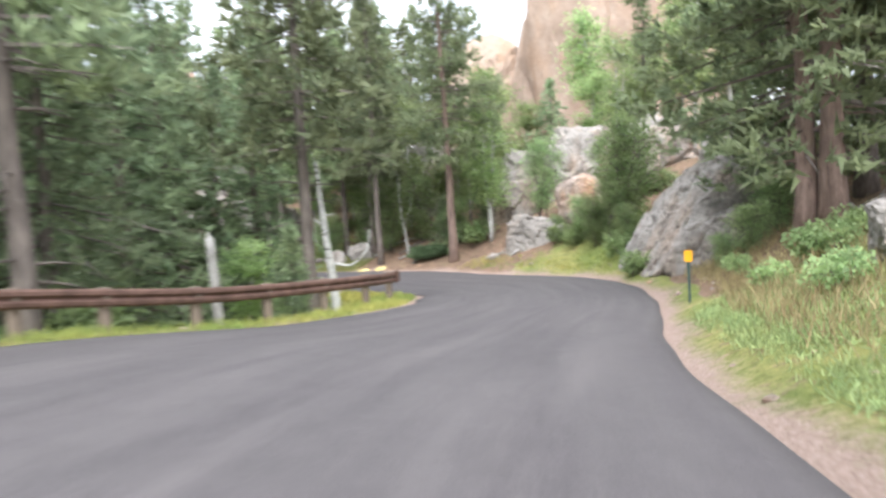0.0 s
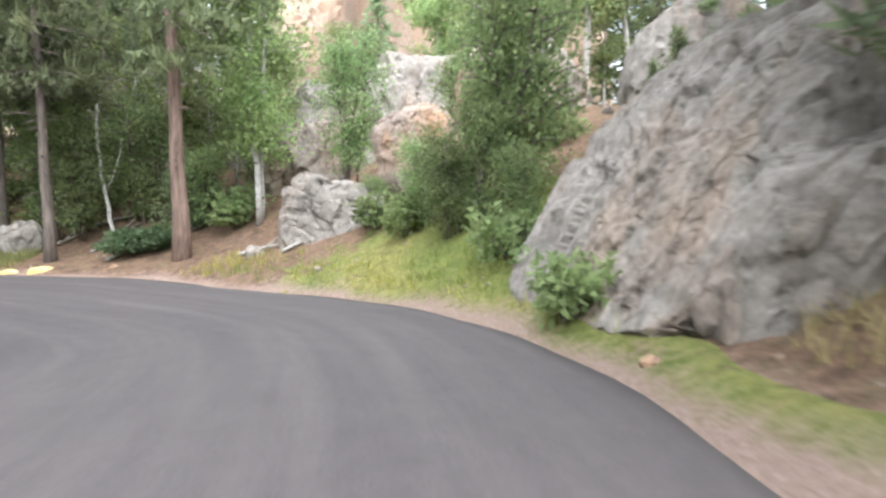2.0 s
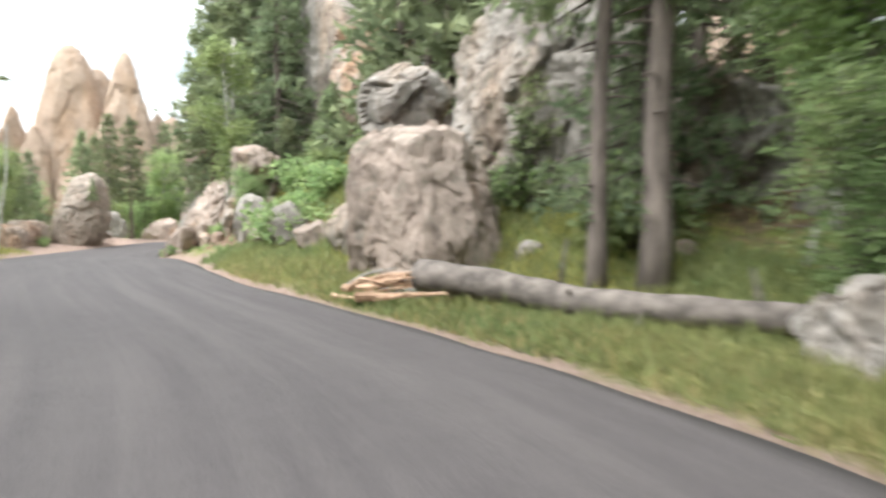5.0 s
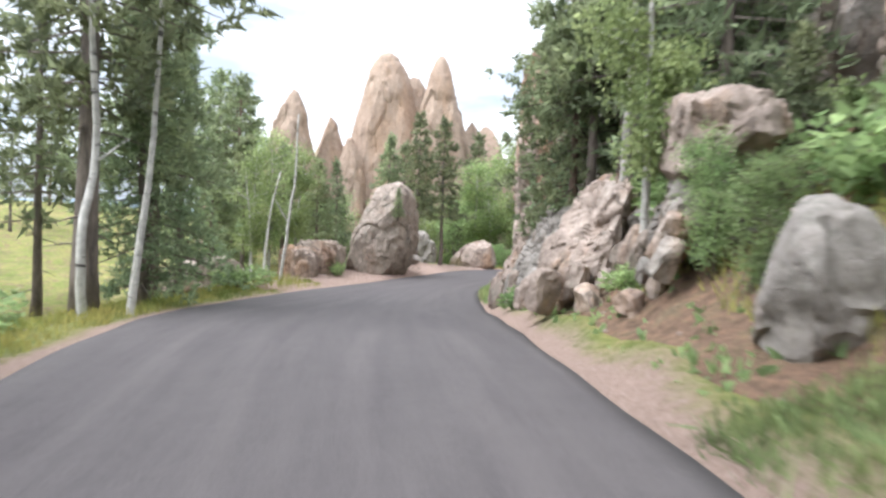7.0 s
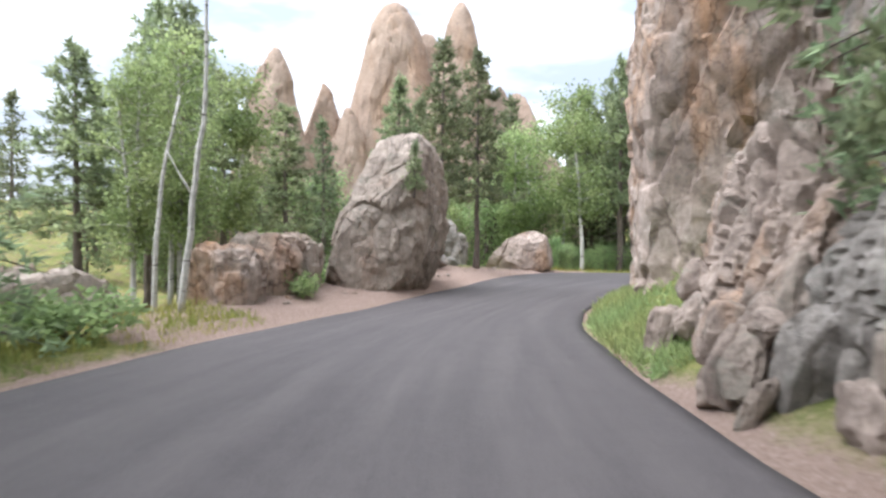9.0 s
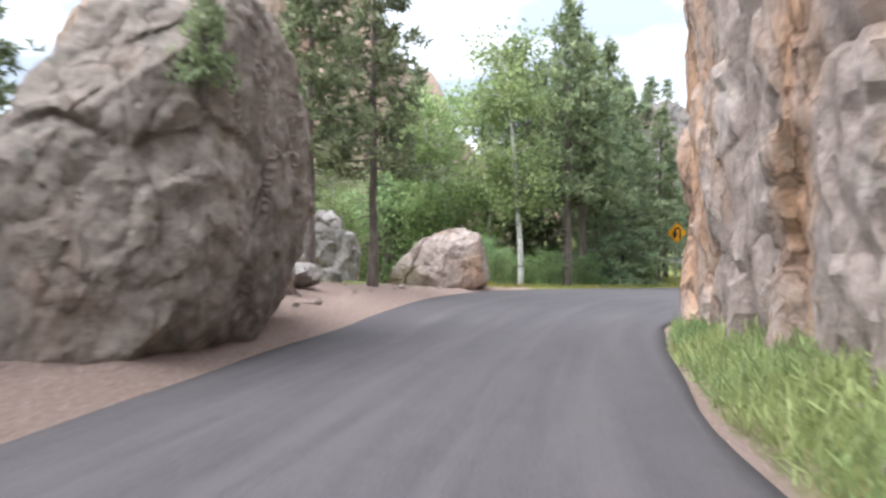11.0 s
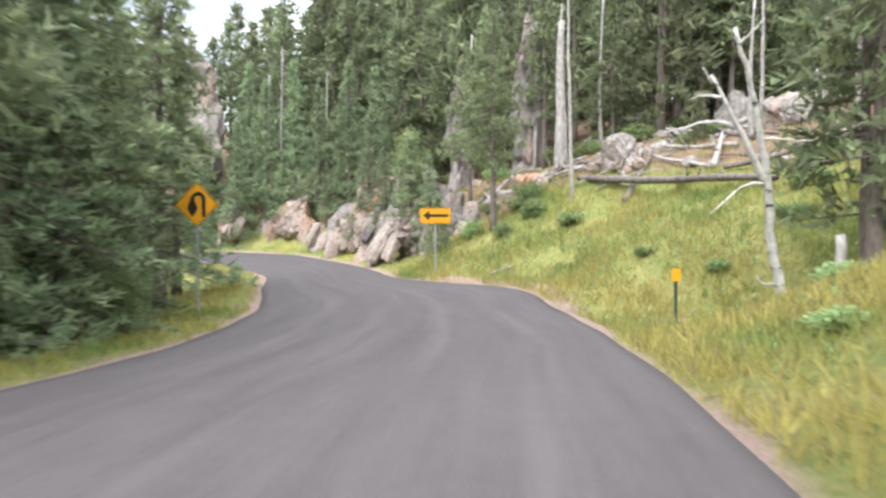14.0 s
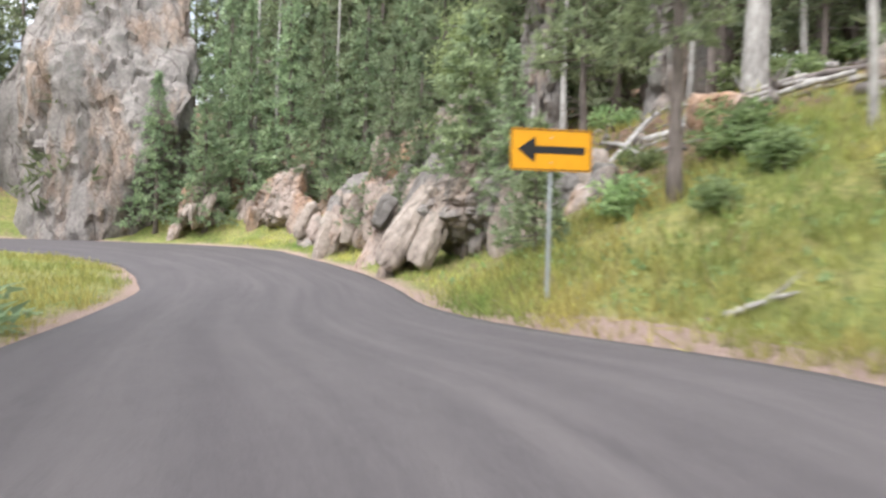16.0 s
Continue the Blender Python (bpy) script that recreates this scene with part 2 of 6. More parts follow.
# woods on the ridges, blue-grey because the air haze is in the colour
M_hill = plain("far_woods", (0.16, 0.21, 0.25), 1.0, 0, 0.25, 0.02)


def asphalt():
    m, n, l, b = material("asphalt", 0.8)
    b.inputs["Specular IOR Level"].default_value = 0.3
    lane = n.new("ShaderNodeAttribute")
    lane.attribute_name = "lane"
    big = n.new("ShaderNodeTexNoise")
    big.inputs["Scale"].default_value, big.inputs["Detail"].default_value, big.inputs["Roughness"].default_value = 1.5, 8, 0.7
    l.new(lane.outputs["Vector"], big.inputs["Vector"])
    r = ramp(n, [(0.3, (0.064, 0.055, 0.056)), (0.5, (0.072, 0.063, 0.063)), (0.7, (0.081, 0.071, 0.070))])
    l.new(big.outputs["Fac"], r.inputs[0])
    patch = tex(n, l, 2.4, 6, 0.7, "World")
    pr = ramp(n, [(0.35, (0.93, 0.93, 0.93)), (0.65, (1.06, 1.06, 1.06))])
    l.new(patch.outputs["Fac"], pr.inputs[0])
    c = blend(n, l, 1.0, r.outputs[0], pr.outputs[0], "MULTIPLY")
    fine = tex(n, l, 60.0, 4, 0.8, "World")
    fr = ramp(n, [(0.3, (0.5, 0.5, 0.5)), (0.7, (1.4, 1.4, 1.4))])
    l.new(fine.outputs["Fac"], fr.inputs[0])
    c = blend(n, l, 0.9, c, fr.outputs[0], "MULTIPLY")
    at = n.new("ShaderNodeAttribute")
    at.attribute_name = "wear"
    worn = n.new("ShaderNodeTexNoise")
    worn.inputs["Scale"].default_value, worn.inputs["Detail"].default_value = 3.0, 7
    l.new(lane.outputs["Vector"], worn.inputs["Vector"])
    wr = ramp(n, [(0.35, (0.0, 0.0, 0.0)), (0.65, (1, 1, 1))])
    l.new(worn.outputs["Fac"], wr.inputs[0])
    w = blend(n, l, 1.0, at.outputs["Color"], wr.outputs[0], "MULTIPLY")
    c = blend(n, l, w, c, (0.19, 0.165, 0.158))
    l.new(c, b.inputs["Base Color"])
    bump(n, l, b, fine.outputs["Fac"], 0.45, 0.012)
    return m


def soil():
    m, n, l, b = material("forest_floor", 0.95)
    b.inputs["Specular IOR Level"].default_value = 0.1
    big = tex(n, l, 0.55, 6, 0.65, "World")
    g = ramp(n, [(0.25, (0.14, 0.18, 0.055)), (0.45, (0.225, 0.25, 0.085)), (0.6, (0.31, 0.295, 0.115)), (0.75, (0.21, 0.215, 0.085))])
    l.new(big.outputs["Fac"], g.inputs[0])
    tuft = tex(n, l, 5.5, 8, 0.8, "World")
    tf = ramp(n, [(0.34, (0.58, 0.62, 0.55)), (0.5, (0.98, 0.98, 0.94)), (0.64, (1.35, 1.28, 1.12))])
    l.new(tuft.outputs["Fac"], tf.inputs[0])
    mid = tex(n, l, 2.2, 7, 0.7, "World")
    d = ramp(n, [(0.3, (0.11, 0.08, 0.058)), (0.5, (0.27, 0.175, 0.13)), (0.6, (0.23, 0.17, 0.115)), (0.78, (0.33, 0.255, 0.20))])
    l.new(mid.outputs["Fac"], d.inputs[0])
    a1 = n.new("ShaderNodeAttribute")
    a1.attribute_name = "bare"
    noisy = n.new("ShaderNodeMath")
    noisy.operation = "ADD"
    sub = n.new("ShaderNodeMath")
    sub.operation = "MULTIPLY_ADD"
    sub.inputs[1].default_value, sub.inputs[2].default_value = 1.6, -0.8
    l.new(mid.outputs["Fac"], sub.inputs[0])
    l.new(sub.outputs[0], noisy.inputs[0])
    l.new(a1.outputs["Fac"], noisy.inputs[1])
    cl = ramp(n, [(0.38, (0, 0, 0)), (0.62, (1, 1, 1))])
    l.new(noisy.outputs[0], cl.inputs[0])
    c = blend(n, l, 1.0, blend(n, l, cl.outputs[0], g.outputs[0], d.outputs[0]), tf.outputs[0], "MULTIPLY")
    a2 = n.new("ShaderNodeAttribute")
    a2.attribute_name = "gravel"
    gr = tex(n, l, 28.0, 5, 0.8, "World")
    gc = ramp(n, [(0.3, (0.24, 0.16, 0.128)), (0.55, (0.43, 0.315, 0.26)), (0.72, (0.54, 0.44, 0.385))])
    l.new(gr.outputs["Fac"], gc.inputs[0])
    n2 = n.new("ShaderNodeMath")
    n2.operation = "ADD"
    soft_ = n.new("ShaderNodeMath")
    soft_.operation = "MULTIPLY_ADD"
    soft_.inputs[1].default_value, soft_.inputs[2].default_value = 1.0, -0.5
    l.new(tuft.outputs["Fac"], soft_.inputs[0])
    l.new(soft_.outputs[0], n2.inputs[0])
    l.new(a2.outputs["Fac"], n2.inputs[1])
    cg = ramp(n, [(0.32, (0, 0, 0)), (0.66, (1, 1, 1))])
    l.new(n2.outputs[0], cg.inputs[0])
    c = blend(n, l, cg.outputs[0], c, gc.outputs[0])
    fine = tex(n, l, 18.0, 6, 0.75, "World")
    ff = ramp(n, [(0.3, (0.6, 0.6, 0.6)), (0.7, (1.25, 1.25, 1.25))])
    l.new(fine.outputs["Fac"], ff.inputs[0])
    c = blend(n, l, 0.7, c, ff.outputs[0], "MULTIPLY")
    l.new(c, b.inputs["Base Color"])
    bump(n, l, b, blend(n, l, 0.5, fine.outputs["Fac"], tuft.outputs["Fac"]), 1.0, 0.16)
    return m


M_asphalt, M_soil = asphalt(), soil()


# ---------------------------------------------------------------- helpers for things
def mesh_of(name, verts, faces, mats, index=None, smooth=False):
    me = bpy.data.meshes.new(name)
    me.from_pydata([tuple(v) for v in verts], [], [tuple(f) for f in faces])
    for m in mats if isinstance(mats, (list, tuple)) else [mats]:
        me.materials.append(m)
    if index is not None:
        me.polygons.foreach_set("material_index", np.asarray(index, dtype=np.int32))
    if smooth:
        me.polygons.foreach_set("use_smooth", np.ones(len(me.polygons), dtype=bool))
    me.update()
    return me


def part(name, data, parent, label="", at=None):
    ob = new(name, data)
    ob.parent = parent
    if at is not None:
        ob.matrix_local = at
    return tagged(ob, label)


def thing(name, m, label, category, group="", kind=""):
    ob = new(name)
    ob.empty_display_size = 0.2
    ob.matrix_world = m
    return tagged(ob, label, category, group, kind)


def from_bm(name, bm, mat, smooth=False):
    me = bpy.data.meshes.new(name)
    bm.to_mesh(me)
    bm.free()
    for m in mat if isinstance(mat, (list, tuple)) else [mat]:
        me.materials.append(m)
    if smooth:
        me.polygons.foreach_set("use_smooth", np.ones(len(me.polygons), dtype=bool))
    return me


# ---------------------------------------------------------------- road and ground
LEFT = [(10.5, -7), (6, 3), (3.4, 13), (2.9, 20.3), (3.9, 25.0), (4.4, 29.4), (3.7, 32.2), (2.9, 34.3), (1.5, 36), (-0.3, 37.2), (-2.5, 38), (-5.2, 38.5),
        (-8, 38.5), (-11, 38.2), (-15.5, 37.4), (-20.6, 36.4), (-26.2, 34.8), (-32, 33.5), (-38, 33.0), (-43.5, 34.4), (-47.2, 35.8), (-51.7, 37.05), (-57.5, 38.6), (-62.6, 41.1),
        (-67.3, 45), (-70.5, 48.6), (-73.9, 51.7), (-78, 54.6), (-82.8, 57.3), (-88, 60), (-93, 61.3), (-97.5, 61.6), (-102, 61), (-108, 58.5), (-112, 54), (-113, 46)]
RIGHT = [(20, -6), (16, 4), (13.4, 13.5), (11.8, 20.3), (10.8, 25.5), (10.5, 30), (9.4, 34.4), (7.7, 37.8), (4.95, 40.6), (2.4, 42.1), (-0.5, 43.5), (-4, 44.25),
         (-7.6, 44.1), (-10.3, 43.4), (-15, 42.1), (-20.9, 41.4), (-26, 41), (-32, 40.5), (-38, 40.2), (-44, 40.0), (-48.7, 40.95), (-53.3, 42.55), (-56.2, 44.4), (-59.8, 47),
         (-63.7, 51.4), (-68.2, 56.2), (-72.3, 59.8), (-76.5, 62.9), (-82, 62.7), (-87, 64.9), (-93.5, 67.2), (-99, 68.9), (-104, 69.8), (-110, 68.5), (-118, 62), (-121, 50)]
LEFT_Z = [5.25, 4.46, 3.71, 3.13, 2.53, 2.2, 1.97, 1.79, 1.62, 1.53, 1.58, 1.65, 1.69, 1.67, 1.59, 1.49, 1.34, 0.95, 0.59, 0.54, 0.57, 0.54, 0.49, 0.38,
          0.13, -0.05, -0.23, -0.3, -0.19, -0.08, 0.0, 0.05, 0.12, 0.2, 0.22, 0.16]
RIGHT_Z = [4.69, 3.98, 3.23, 2.67, 2.29, 2.14, 1.99, 1.85, 1.66, 1.62, 1.63, 1.62, 1.66, 1.69, 1.73, 1.6, 1.43, 1.06, 0.69, 0.55, 0.53, 0.45, 0.37, 0.24,
           0.05, -0.12, -0.25, -0.14, -0.08, 0.02, 0.13, 0.22, 0.3, 0.34, 0.39, 0.33]


def smooth_line(points, n=8):
    p = np.array(points, float)
    p = np.vstack([2 * p[0] - p[1], p, 2 * p[-1] - p[-2]])
    out = []
    for i in range(1, len(p) - 2):
        for u in np.arange(n) / n:
            a, b, c, d = p[i - 1], p[i], p[i + 1], p[i + 2]
            out.append(0.5 * (2 * b + (c - a) * u + (2 * a - 5 * b + 4 * c - d) * u * u + (3 * b - a - 3 * c + d) * u**3))
    return np.array(out + [p[-2]])


EDGE_L = smooth_line([(*p, z) for p, z in zip(LEFT, LEFT_Z)])
EDGE_R = smooth_line([(*p, z) for p, z in zip(RIGHT, RIGHT_Z)])
ROWS = len(EDGE_L)
STATION = np.arange(ROWS) / 8.0

# rise of the ground beside the road: station, first slope, width of that strip, slope behind, top
RISE_R = np.array([(0, 0.2, 3, 0.35, 9), (4, 0.22, 2.5, 0.36, 9), (6, 0.22, 1.5, 0.5, 16), (8, 0.3, 1.5, 0.62, 20), (10, 0.14, 3.5, 0.5, 20), (11.4, 0.05, 3.4, 0.5, 20), (13, 0.07, 3.0, 0.55, 20),
                   (15, 0.25, 1.5, 0.75, 20), (19, 0.35, 1.2, 0.85, 20), (22, 0.22, 1.5, 0.5, 18), (24, 0.12, 2.0, 0.46, 60), (27, 0.12, 1.6, 0.56, 60), (35, 0.2, 1.5, 0.62, 60)])
RISE_L = np.array([(0, -0.05, 1.5, -0.4, 12), (6, -0.04, 1.5, -0.28, 9), (10, -0.05, 2.0, -0.22, 6), (15, -0.06, 1.8, -0.4, 14), (18, 0.0, 2.0, -0.3, 12), (19.4, 0.2, 2.2, -0.3, 11), (21.3, 0.22, 2.2, -0.3, 11), (22.6, 0.06, 4.0, -0.4, 11),
                   (24, -0.05, 2.2, -0.38, 11), (28, -0.04, 3, -0.1, 4), (35, 0.0, 3, 0.1, 4)])


def side_height(rows, station, d):
    k = [np.interp(station, rows[:, 0], rows[:, i]) for i in range(1, 5)]
    out = k[0] * np.minimum(d, k[1]) + k[2] * np.maximum(d - k[1], 0)
    return np.where(out > 0, k[3] * (1 - np.exp(-np.maximum(out, 0) / k[3])), -k[3] * (1 - np.exp(np.minimum(out, 0) / k[3])))


POLY = np.vstack([EDGE_L[:, :2], EDGE_R[::-1, :2]])


def on_road(x, y):
    inside = np.zeros(x.shape, bool)
    a, b = POLY, np.roll(POLY, -1, 0)
    for (x0, y0), (x1, y1) in zip(a, b):
        if y0 == y1:
            continue
        hit = ((y0 > y) != (y1 > y)) & (x < (x1 - x0) * (y - y0) / (y1 - y0) + x0)
        inside ^= hit
    return inside


def bumps(x, y):
    return (np.sin(x * 0.9 + 1.3 * np.sin(y * 0.61)) * np.sin(y * 0.83 + 1.7 * np.sin(x * 0.47)) * 0.5
            + np.sin(x * 2.3 + y * 1.1) * np.sin(y * 2.9 - x * 0.7) * 0.22 + np.sin(x * 0.23 + 2) * np.sin(y * 0.19) * 1.2)


def ground_all(x, y):
    """Height, distance to the asphalt, side (1 right, 0 left) and station of places."""
    x, y = np.atleast_1d(np.asarray(x, float)), np.atleast_1d(np.asarray(y, float))
    z, d, side, st, flat = (np.zeros(x.shape) for _ in range(5))
    for i in range(0, len(x), 4000):
        s = slice(i, i + 4000)
        near = []
        for e in (EDGE_L[::2], EDGE_R[::2]):
            a, ab = e[:-1], np.diff(e, axis=0)
            u = np.clip(((x[s, None] - a[:, 0]) * ab[:, 0] + (y[s, None] - a[:, 1]) * ab[:, 1]) / (ab[:, 0] ** 2 + ab[:, 1] ** 2), 0, 1)
            near.append((np.hypot(x[s, None] - a[:, 0] - u * ab[:, 0], y[s, None] - a[:, 1] - u * ab[:, 1]), a[:, 2] + u * ab[:, 2], STATION[::2][:-1] + u * 0.25))
        (dl, hl, sl), (dr, hr, sr) = near
        wl_, wr_ = 1 / (dl + 0.05) ** 5, 1 / (dr + 0.05) ** 5
        zl = hl + side_height(RISE_L, sl, dl)
        zr = hr + side_height(RISE_R, sr, dr)
        z[s] = ((wl_ * zl).sum(1) + (wr_ * zr).sum(1)) / (wl_.sum(1) + wr_.sum(1))
        flat[s] = ((wl_ ** 0.4 * hl).sum(1) + (wr_ ** 0.4 * hr).sum(1)) / ((wl_ ** 0.4).sum(1) + (wr_ ** 0.4).sum(1))
        d[s] = np.minimum(dl.min(1), dr.min(1))
        side[s] = dr.min(1) < dl.min(1)
        k = np.arange(len(dl))
        st[s] = np.where(side[s] > 0, sr[k, dr.argmin(1)], sl[k, dl.argmin(1)])
    far = np.clip((d - 0.4) / 6, 0, 1)
    z += bumps(x, y) * 0.28 * far
    z -= 2.75 * np.exp(-(((x + 66.6) / 4.2) ** 2) - ((y - 62.0) / 3.1) ** 2)  # a swale below the hillside
    out = np.clip((-x - 84) / 16, 0, 1) * np.clip((62 - y) / 18, 0, 1) * np.clip((d - 3) / 10, 0, 1)  # the valley beyond the last bend
    z = np.where(z > 0, z * (1 - out), z) - 9 * out
    inside = on_road(x, y)
    z = np.where(inside, flat - 0.14, z - 0.11 * np.clip(1.15 - d / 0.75, 0, 1))
    return z, np.where(inside, 0, d), side, st


def gz(x, y):
    return float(ground_all(x, y)[0][0])


def axis(lo, hi, step, out):
    mid = np.arange(lo, hi + step, step)
    ext = step * np.cumsum(1.22 ** np.arange(1, out))
    return np.r_[(lo - ext)[::-1], mid, hi + ext]


GX, GY = axis(-130, 32, 0.6, 36), axis(2, 104, 0.6, 36)
gx, gy = (a.ravel() for a in np.meshgrid(GX, GY, indexing="ij"))
gh, gd, gside, gst = ground_all(gx, gy)
nx, ny = len(GX), len(GY)
ii = np.arange((nx - 1) * (ny - 1))
q0 = (ii // (ny - 1)) * ny + ii % (ny - 1)
ground_mesh = mesh_of("ground", np.c_[gx, gy, gh], np.c_[q0, q0 + ny, q0 + ny + 1, q0 + 1], M_soil, smooth=True)
# bare earth under the trees of the first bend and along the rock cuts, gravel in the pull-outs
bare = np.clip(np.exp(-(((gx - 0.8) / 6.2) ** 2 + ((gy - 47) / 4.2) ** 2)) * 2.2, 0, 1.2)
bare = np.maximum(bare, np.exp(-(((gx - 11.6) / 3.6) ** 2 + ((gy - 33.0) / 3.8) ** 2)) * 1.8)
bare = np.maximum(bare, np.where((gside > 0) & (gst > 14.3) & (gst < 18.6), 0.85, 0))
grassy = (gside > 0) & (gst > 22.4) & (gst < 28.4)
bare = np.maximum(bare, np.where(gside > 0, 0.72, 0.42) * np.clip((gd - np.where(grassy, 6.8, 2.6)) / np.where(grassy, 3.5, 3.0), 0, 1))
bare = np.maximum(bare, np.where((gside > 0) & (gst > 28), 0.35 * np.clip(1.5 - gd / 6, 0, 1), 0))
gravel = np.clip(1.05 - gd / 0.5, 0, 0.75)
gravel = np.maximum(gravel, np.where((gside > 0) & (gst > 4) & (gst < 6.4), np.clip(1.2 - gd / 1.1, 0, 0.9), 0))
gravel = np.maximum(gravel, np.where((gside == 0) & (gst > 18.5) & (gst < 23.6), np.clip(1.7 - gd / (2.0 + 0.6 * np.sin(gst)), 0, 1), 0))
gravel = np.maximum(gravel, np.where((gside > 0) & (gst > 25.4) & (gst < 28.6), np.clip(1.4 - gd / 1.1, 0, 0.95), 0))
for nm, val in (("bare", bare), ("gravel", gravel)):
    ground_mesh.attributes.new(nm, "FLOAT", "POINT").data.foreach_set("value", val.astype(np.float32))
tagged(new("ground", ground_mesh), "grassy forest ground with bare earth and gravel shoulders", "ground", kind="structure")

# the asphalt, crowned, with its edge a few centimetres thick
ACROSS = 28
rv, rw, rf, rl = [], [], [], []
along = np.r_[0, np.cumsum(np.linalg.norm(np.diff((EDGE_L + EDGE_R) / 2, axis=0), axis=1))]
for i in range(ROWS):
    for j in range(ACROSS + 1):
        u = j / ACROSS
        p = EDGE_L[i] * (1 - u) + EDGE_R[i] * u
        wob = 0.06 * math.sin(i * 0.43) + 0.025 * math.sin(i * 1.1 + 1) if j in (0, ACROSS) else 0
        out = (EDGE_R[i] - EDGE_L[i]) / np.linalg.norm(EDGE_R[i] - EDGE_L[i]) * (wob if j else -wob)
        rv.append(p + out + np.array([0, 0, 0.05 * math.sin(math.pi * u)]))
        rl.append((u * 6.5, along[i] * 0.07, 0.0))
        lane = min(abs(u - 0.22), abs(u - 0.42), abs(u - 0.60), abs(u - 0.80) * 0.8)
        rw.append(0.14 * math.exp(-(lane / 0.05) ** 2) * (0.55 + 0.45 * math.sin(i * 0.21) ** 2) + 0.05)
for i in range(ROWS - 1):
    for j in range(ACROSS):
        k = i * (ACROSS + 1) + j
        rf.append((k, k + 1, k + ACROSS + 2, k + ACROSS + 1))
base = len(rv)
for i in range(ROWS):
    for j in (0, ACROSS):
        rv.append(rv[i * (ACROSS + 1) + j] - np.array([0, 0, 0.14]))
        rw.append(0.0)
        rl.append((6.5 * (j > 0), along[i] * 0.07, 0.0))
for i in range(ROWS - 1):
    a, b = i * (ACROSS + 1), (i + 1) * (ACROSS + 1)
    rf.append((a, b, base + 2 * i + 2, base + 2 * i))
    rf.append((a + ACROSS, base + 2 * i + 1, base + 2 * i + 3, b + ACROSS))
road_mesh = mesh_of("road", rv, rf, M_asphalt, smooth=True)
road_mesh.attributes.new("wear", "FLOAT", "POINT").data.foreach_set("value", np.array(rw, np.float32))
road_mesh.attributes.new("lane", "FLOAT_VECTOR", "POINT").data.foreach_set("vector", np.array(rl, np.float32).ravel())
tagged(new("road", road_mesh), "narrow winding asphalt road worn grey with no lines", "road", kind="structure")

# narrow gravel shoulders that join the asphalt to the ground
for name, edge, other in (("shoulder_left", EDGE_L, EDGE_R), ("shoulder_right", EDGE_R, EDGE_L)):
    o = edge[:, :2] - other[:, :2]
    o /= np.linalg.norm(o, axis=1, keepdims=True)
    cols, tint = [], []
    for k, (dist, drop) in enumerate(((-0.12, 0.045), (0.12, 0.03), (0.42, 0.035), (0.75, 0.02), (1.15, 0.16))):
        q = edge[:, :2] + o * (dist + (0.12 * np.sin(STATION * 9.0 + 3 * len(name)) if k > 2 else 0))[..., None] if k > 2 else edge[:, :2] + o * dist
        h = ground_all(q[:, 0], q[:, 1])[0]
        lvl = edge[:, 2] - drop
        cols.append(np.c_[q, lvl if k < 2 else np.where(k == 4, h - 0.10, np.maximum(h + 0.045, lvl - 0.05) if k == 2 else h + 0.06)])
        tint.append(np.where((name == "shoulder_left") & (STATION > 18.5) & (STATION < 23.6), 1.1, (0.85, 0.72, 0.42, 0.22, 0.0)[k] + 0.14 * np.sin(STATION * 2.7) * np.sin(STATION * 7.1 + 1) + 0.6 * ((name == "shoulder_right") & (STATION > 25.4) & (STATION < 28.0)) + 0.15 * ((name == "shoulder_right") & (STATION > 14.3) & (STATION < 18.2)) - 0.22 * ((name == "shoulder_right") & (STATION > 18) & (STATION < 25) & (k > 0))))
    v = np.stack(cols, 1).reshape(-1, 3)
    i = np.arange((ROWS - 1) * 4)
    q0 = (i // 4) * 5 + i % 4
    me = mesh_of(name, v, np.c_[q0, q0 + 1, q0 + 6, q0 + 5], M_soil, smooth=True)
    me.attributes.new("gravel", "FLOAT", "POINT").data.foreach_set("value", np.stack(tint, 1).ravel().astype(np.float32))
    me.attributes.new("bare", "FLOAT", "POINT").data.foreach_set("value", np.repeat(np.where((name == "shoulder_right") & (STATION > 8.6) & (STATION < 11.2), 1.0, 0.3), 5).astype(np.float32))
    tagged(new(name, me), "narrow pinkish gravel shoulder beside the asphalt", "road shoulder", kind="structure")

# far wooded ridges, the haze of distance painted into their blue-grey colour
hv, hf = [], []
for k in range(121):
    a = 2 * math.pi * k / 120
    h = 38 + 26 * noise.noise((math.cos(a) * 3, math.sin(a) * 3, 0)) + 12 * noise.noise((math.cos(a) * 11, math.sin(a) * 11, 4))
    for r_, z_ in ((1500, -40), (1650, h), (1900, -40)):
        hv.append((-30 + r_ * math.cos(a), 40 + r_ * math.sin(a), z_))
for k in range(120):
    for j in (0, 1):
        q = 3 * k + j
        hf.append((q, q + 3, q + 4, q + 1))
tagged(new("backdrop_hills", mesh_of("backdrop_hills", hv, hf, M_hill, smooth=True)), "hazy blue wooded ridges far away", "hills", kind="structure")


# ---------------------------------------------------------------- rock
SPHERES = {}


def sphere(n):
    if n not in SPHERES:
        bm = bmesh.new()
        bmesh.ops.create_icosphere(bm, subdivisions=n, radius=1)
        bm.verts.ensure_lookup_table()
        SPHERES[n] = (np.array([v.co[:] for v in bm.verts]), [tuple(v.index for v in f.verts) for f in bm.faces])
        bm.free()
    return SPHERES[n]


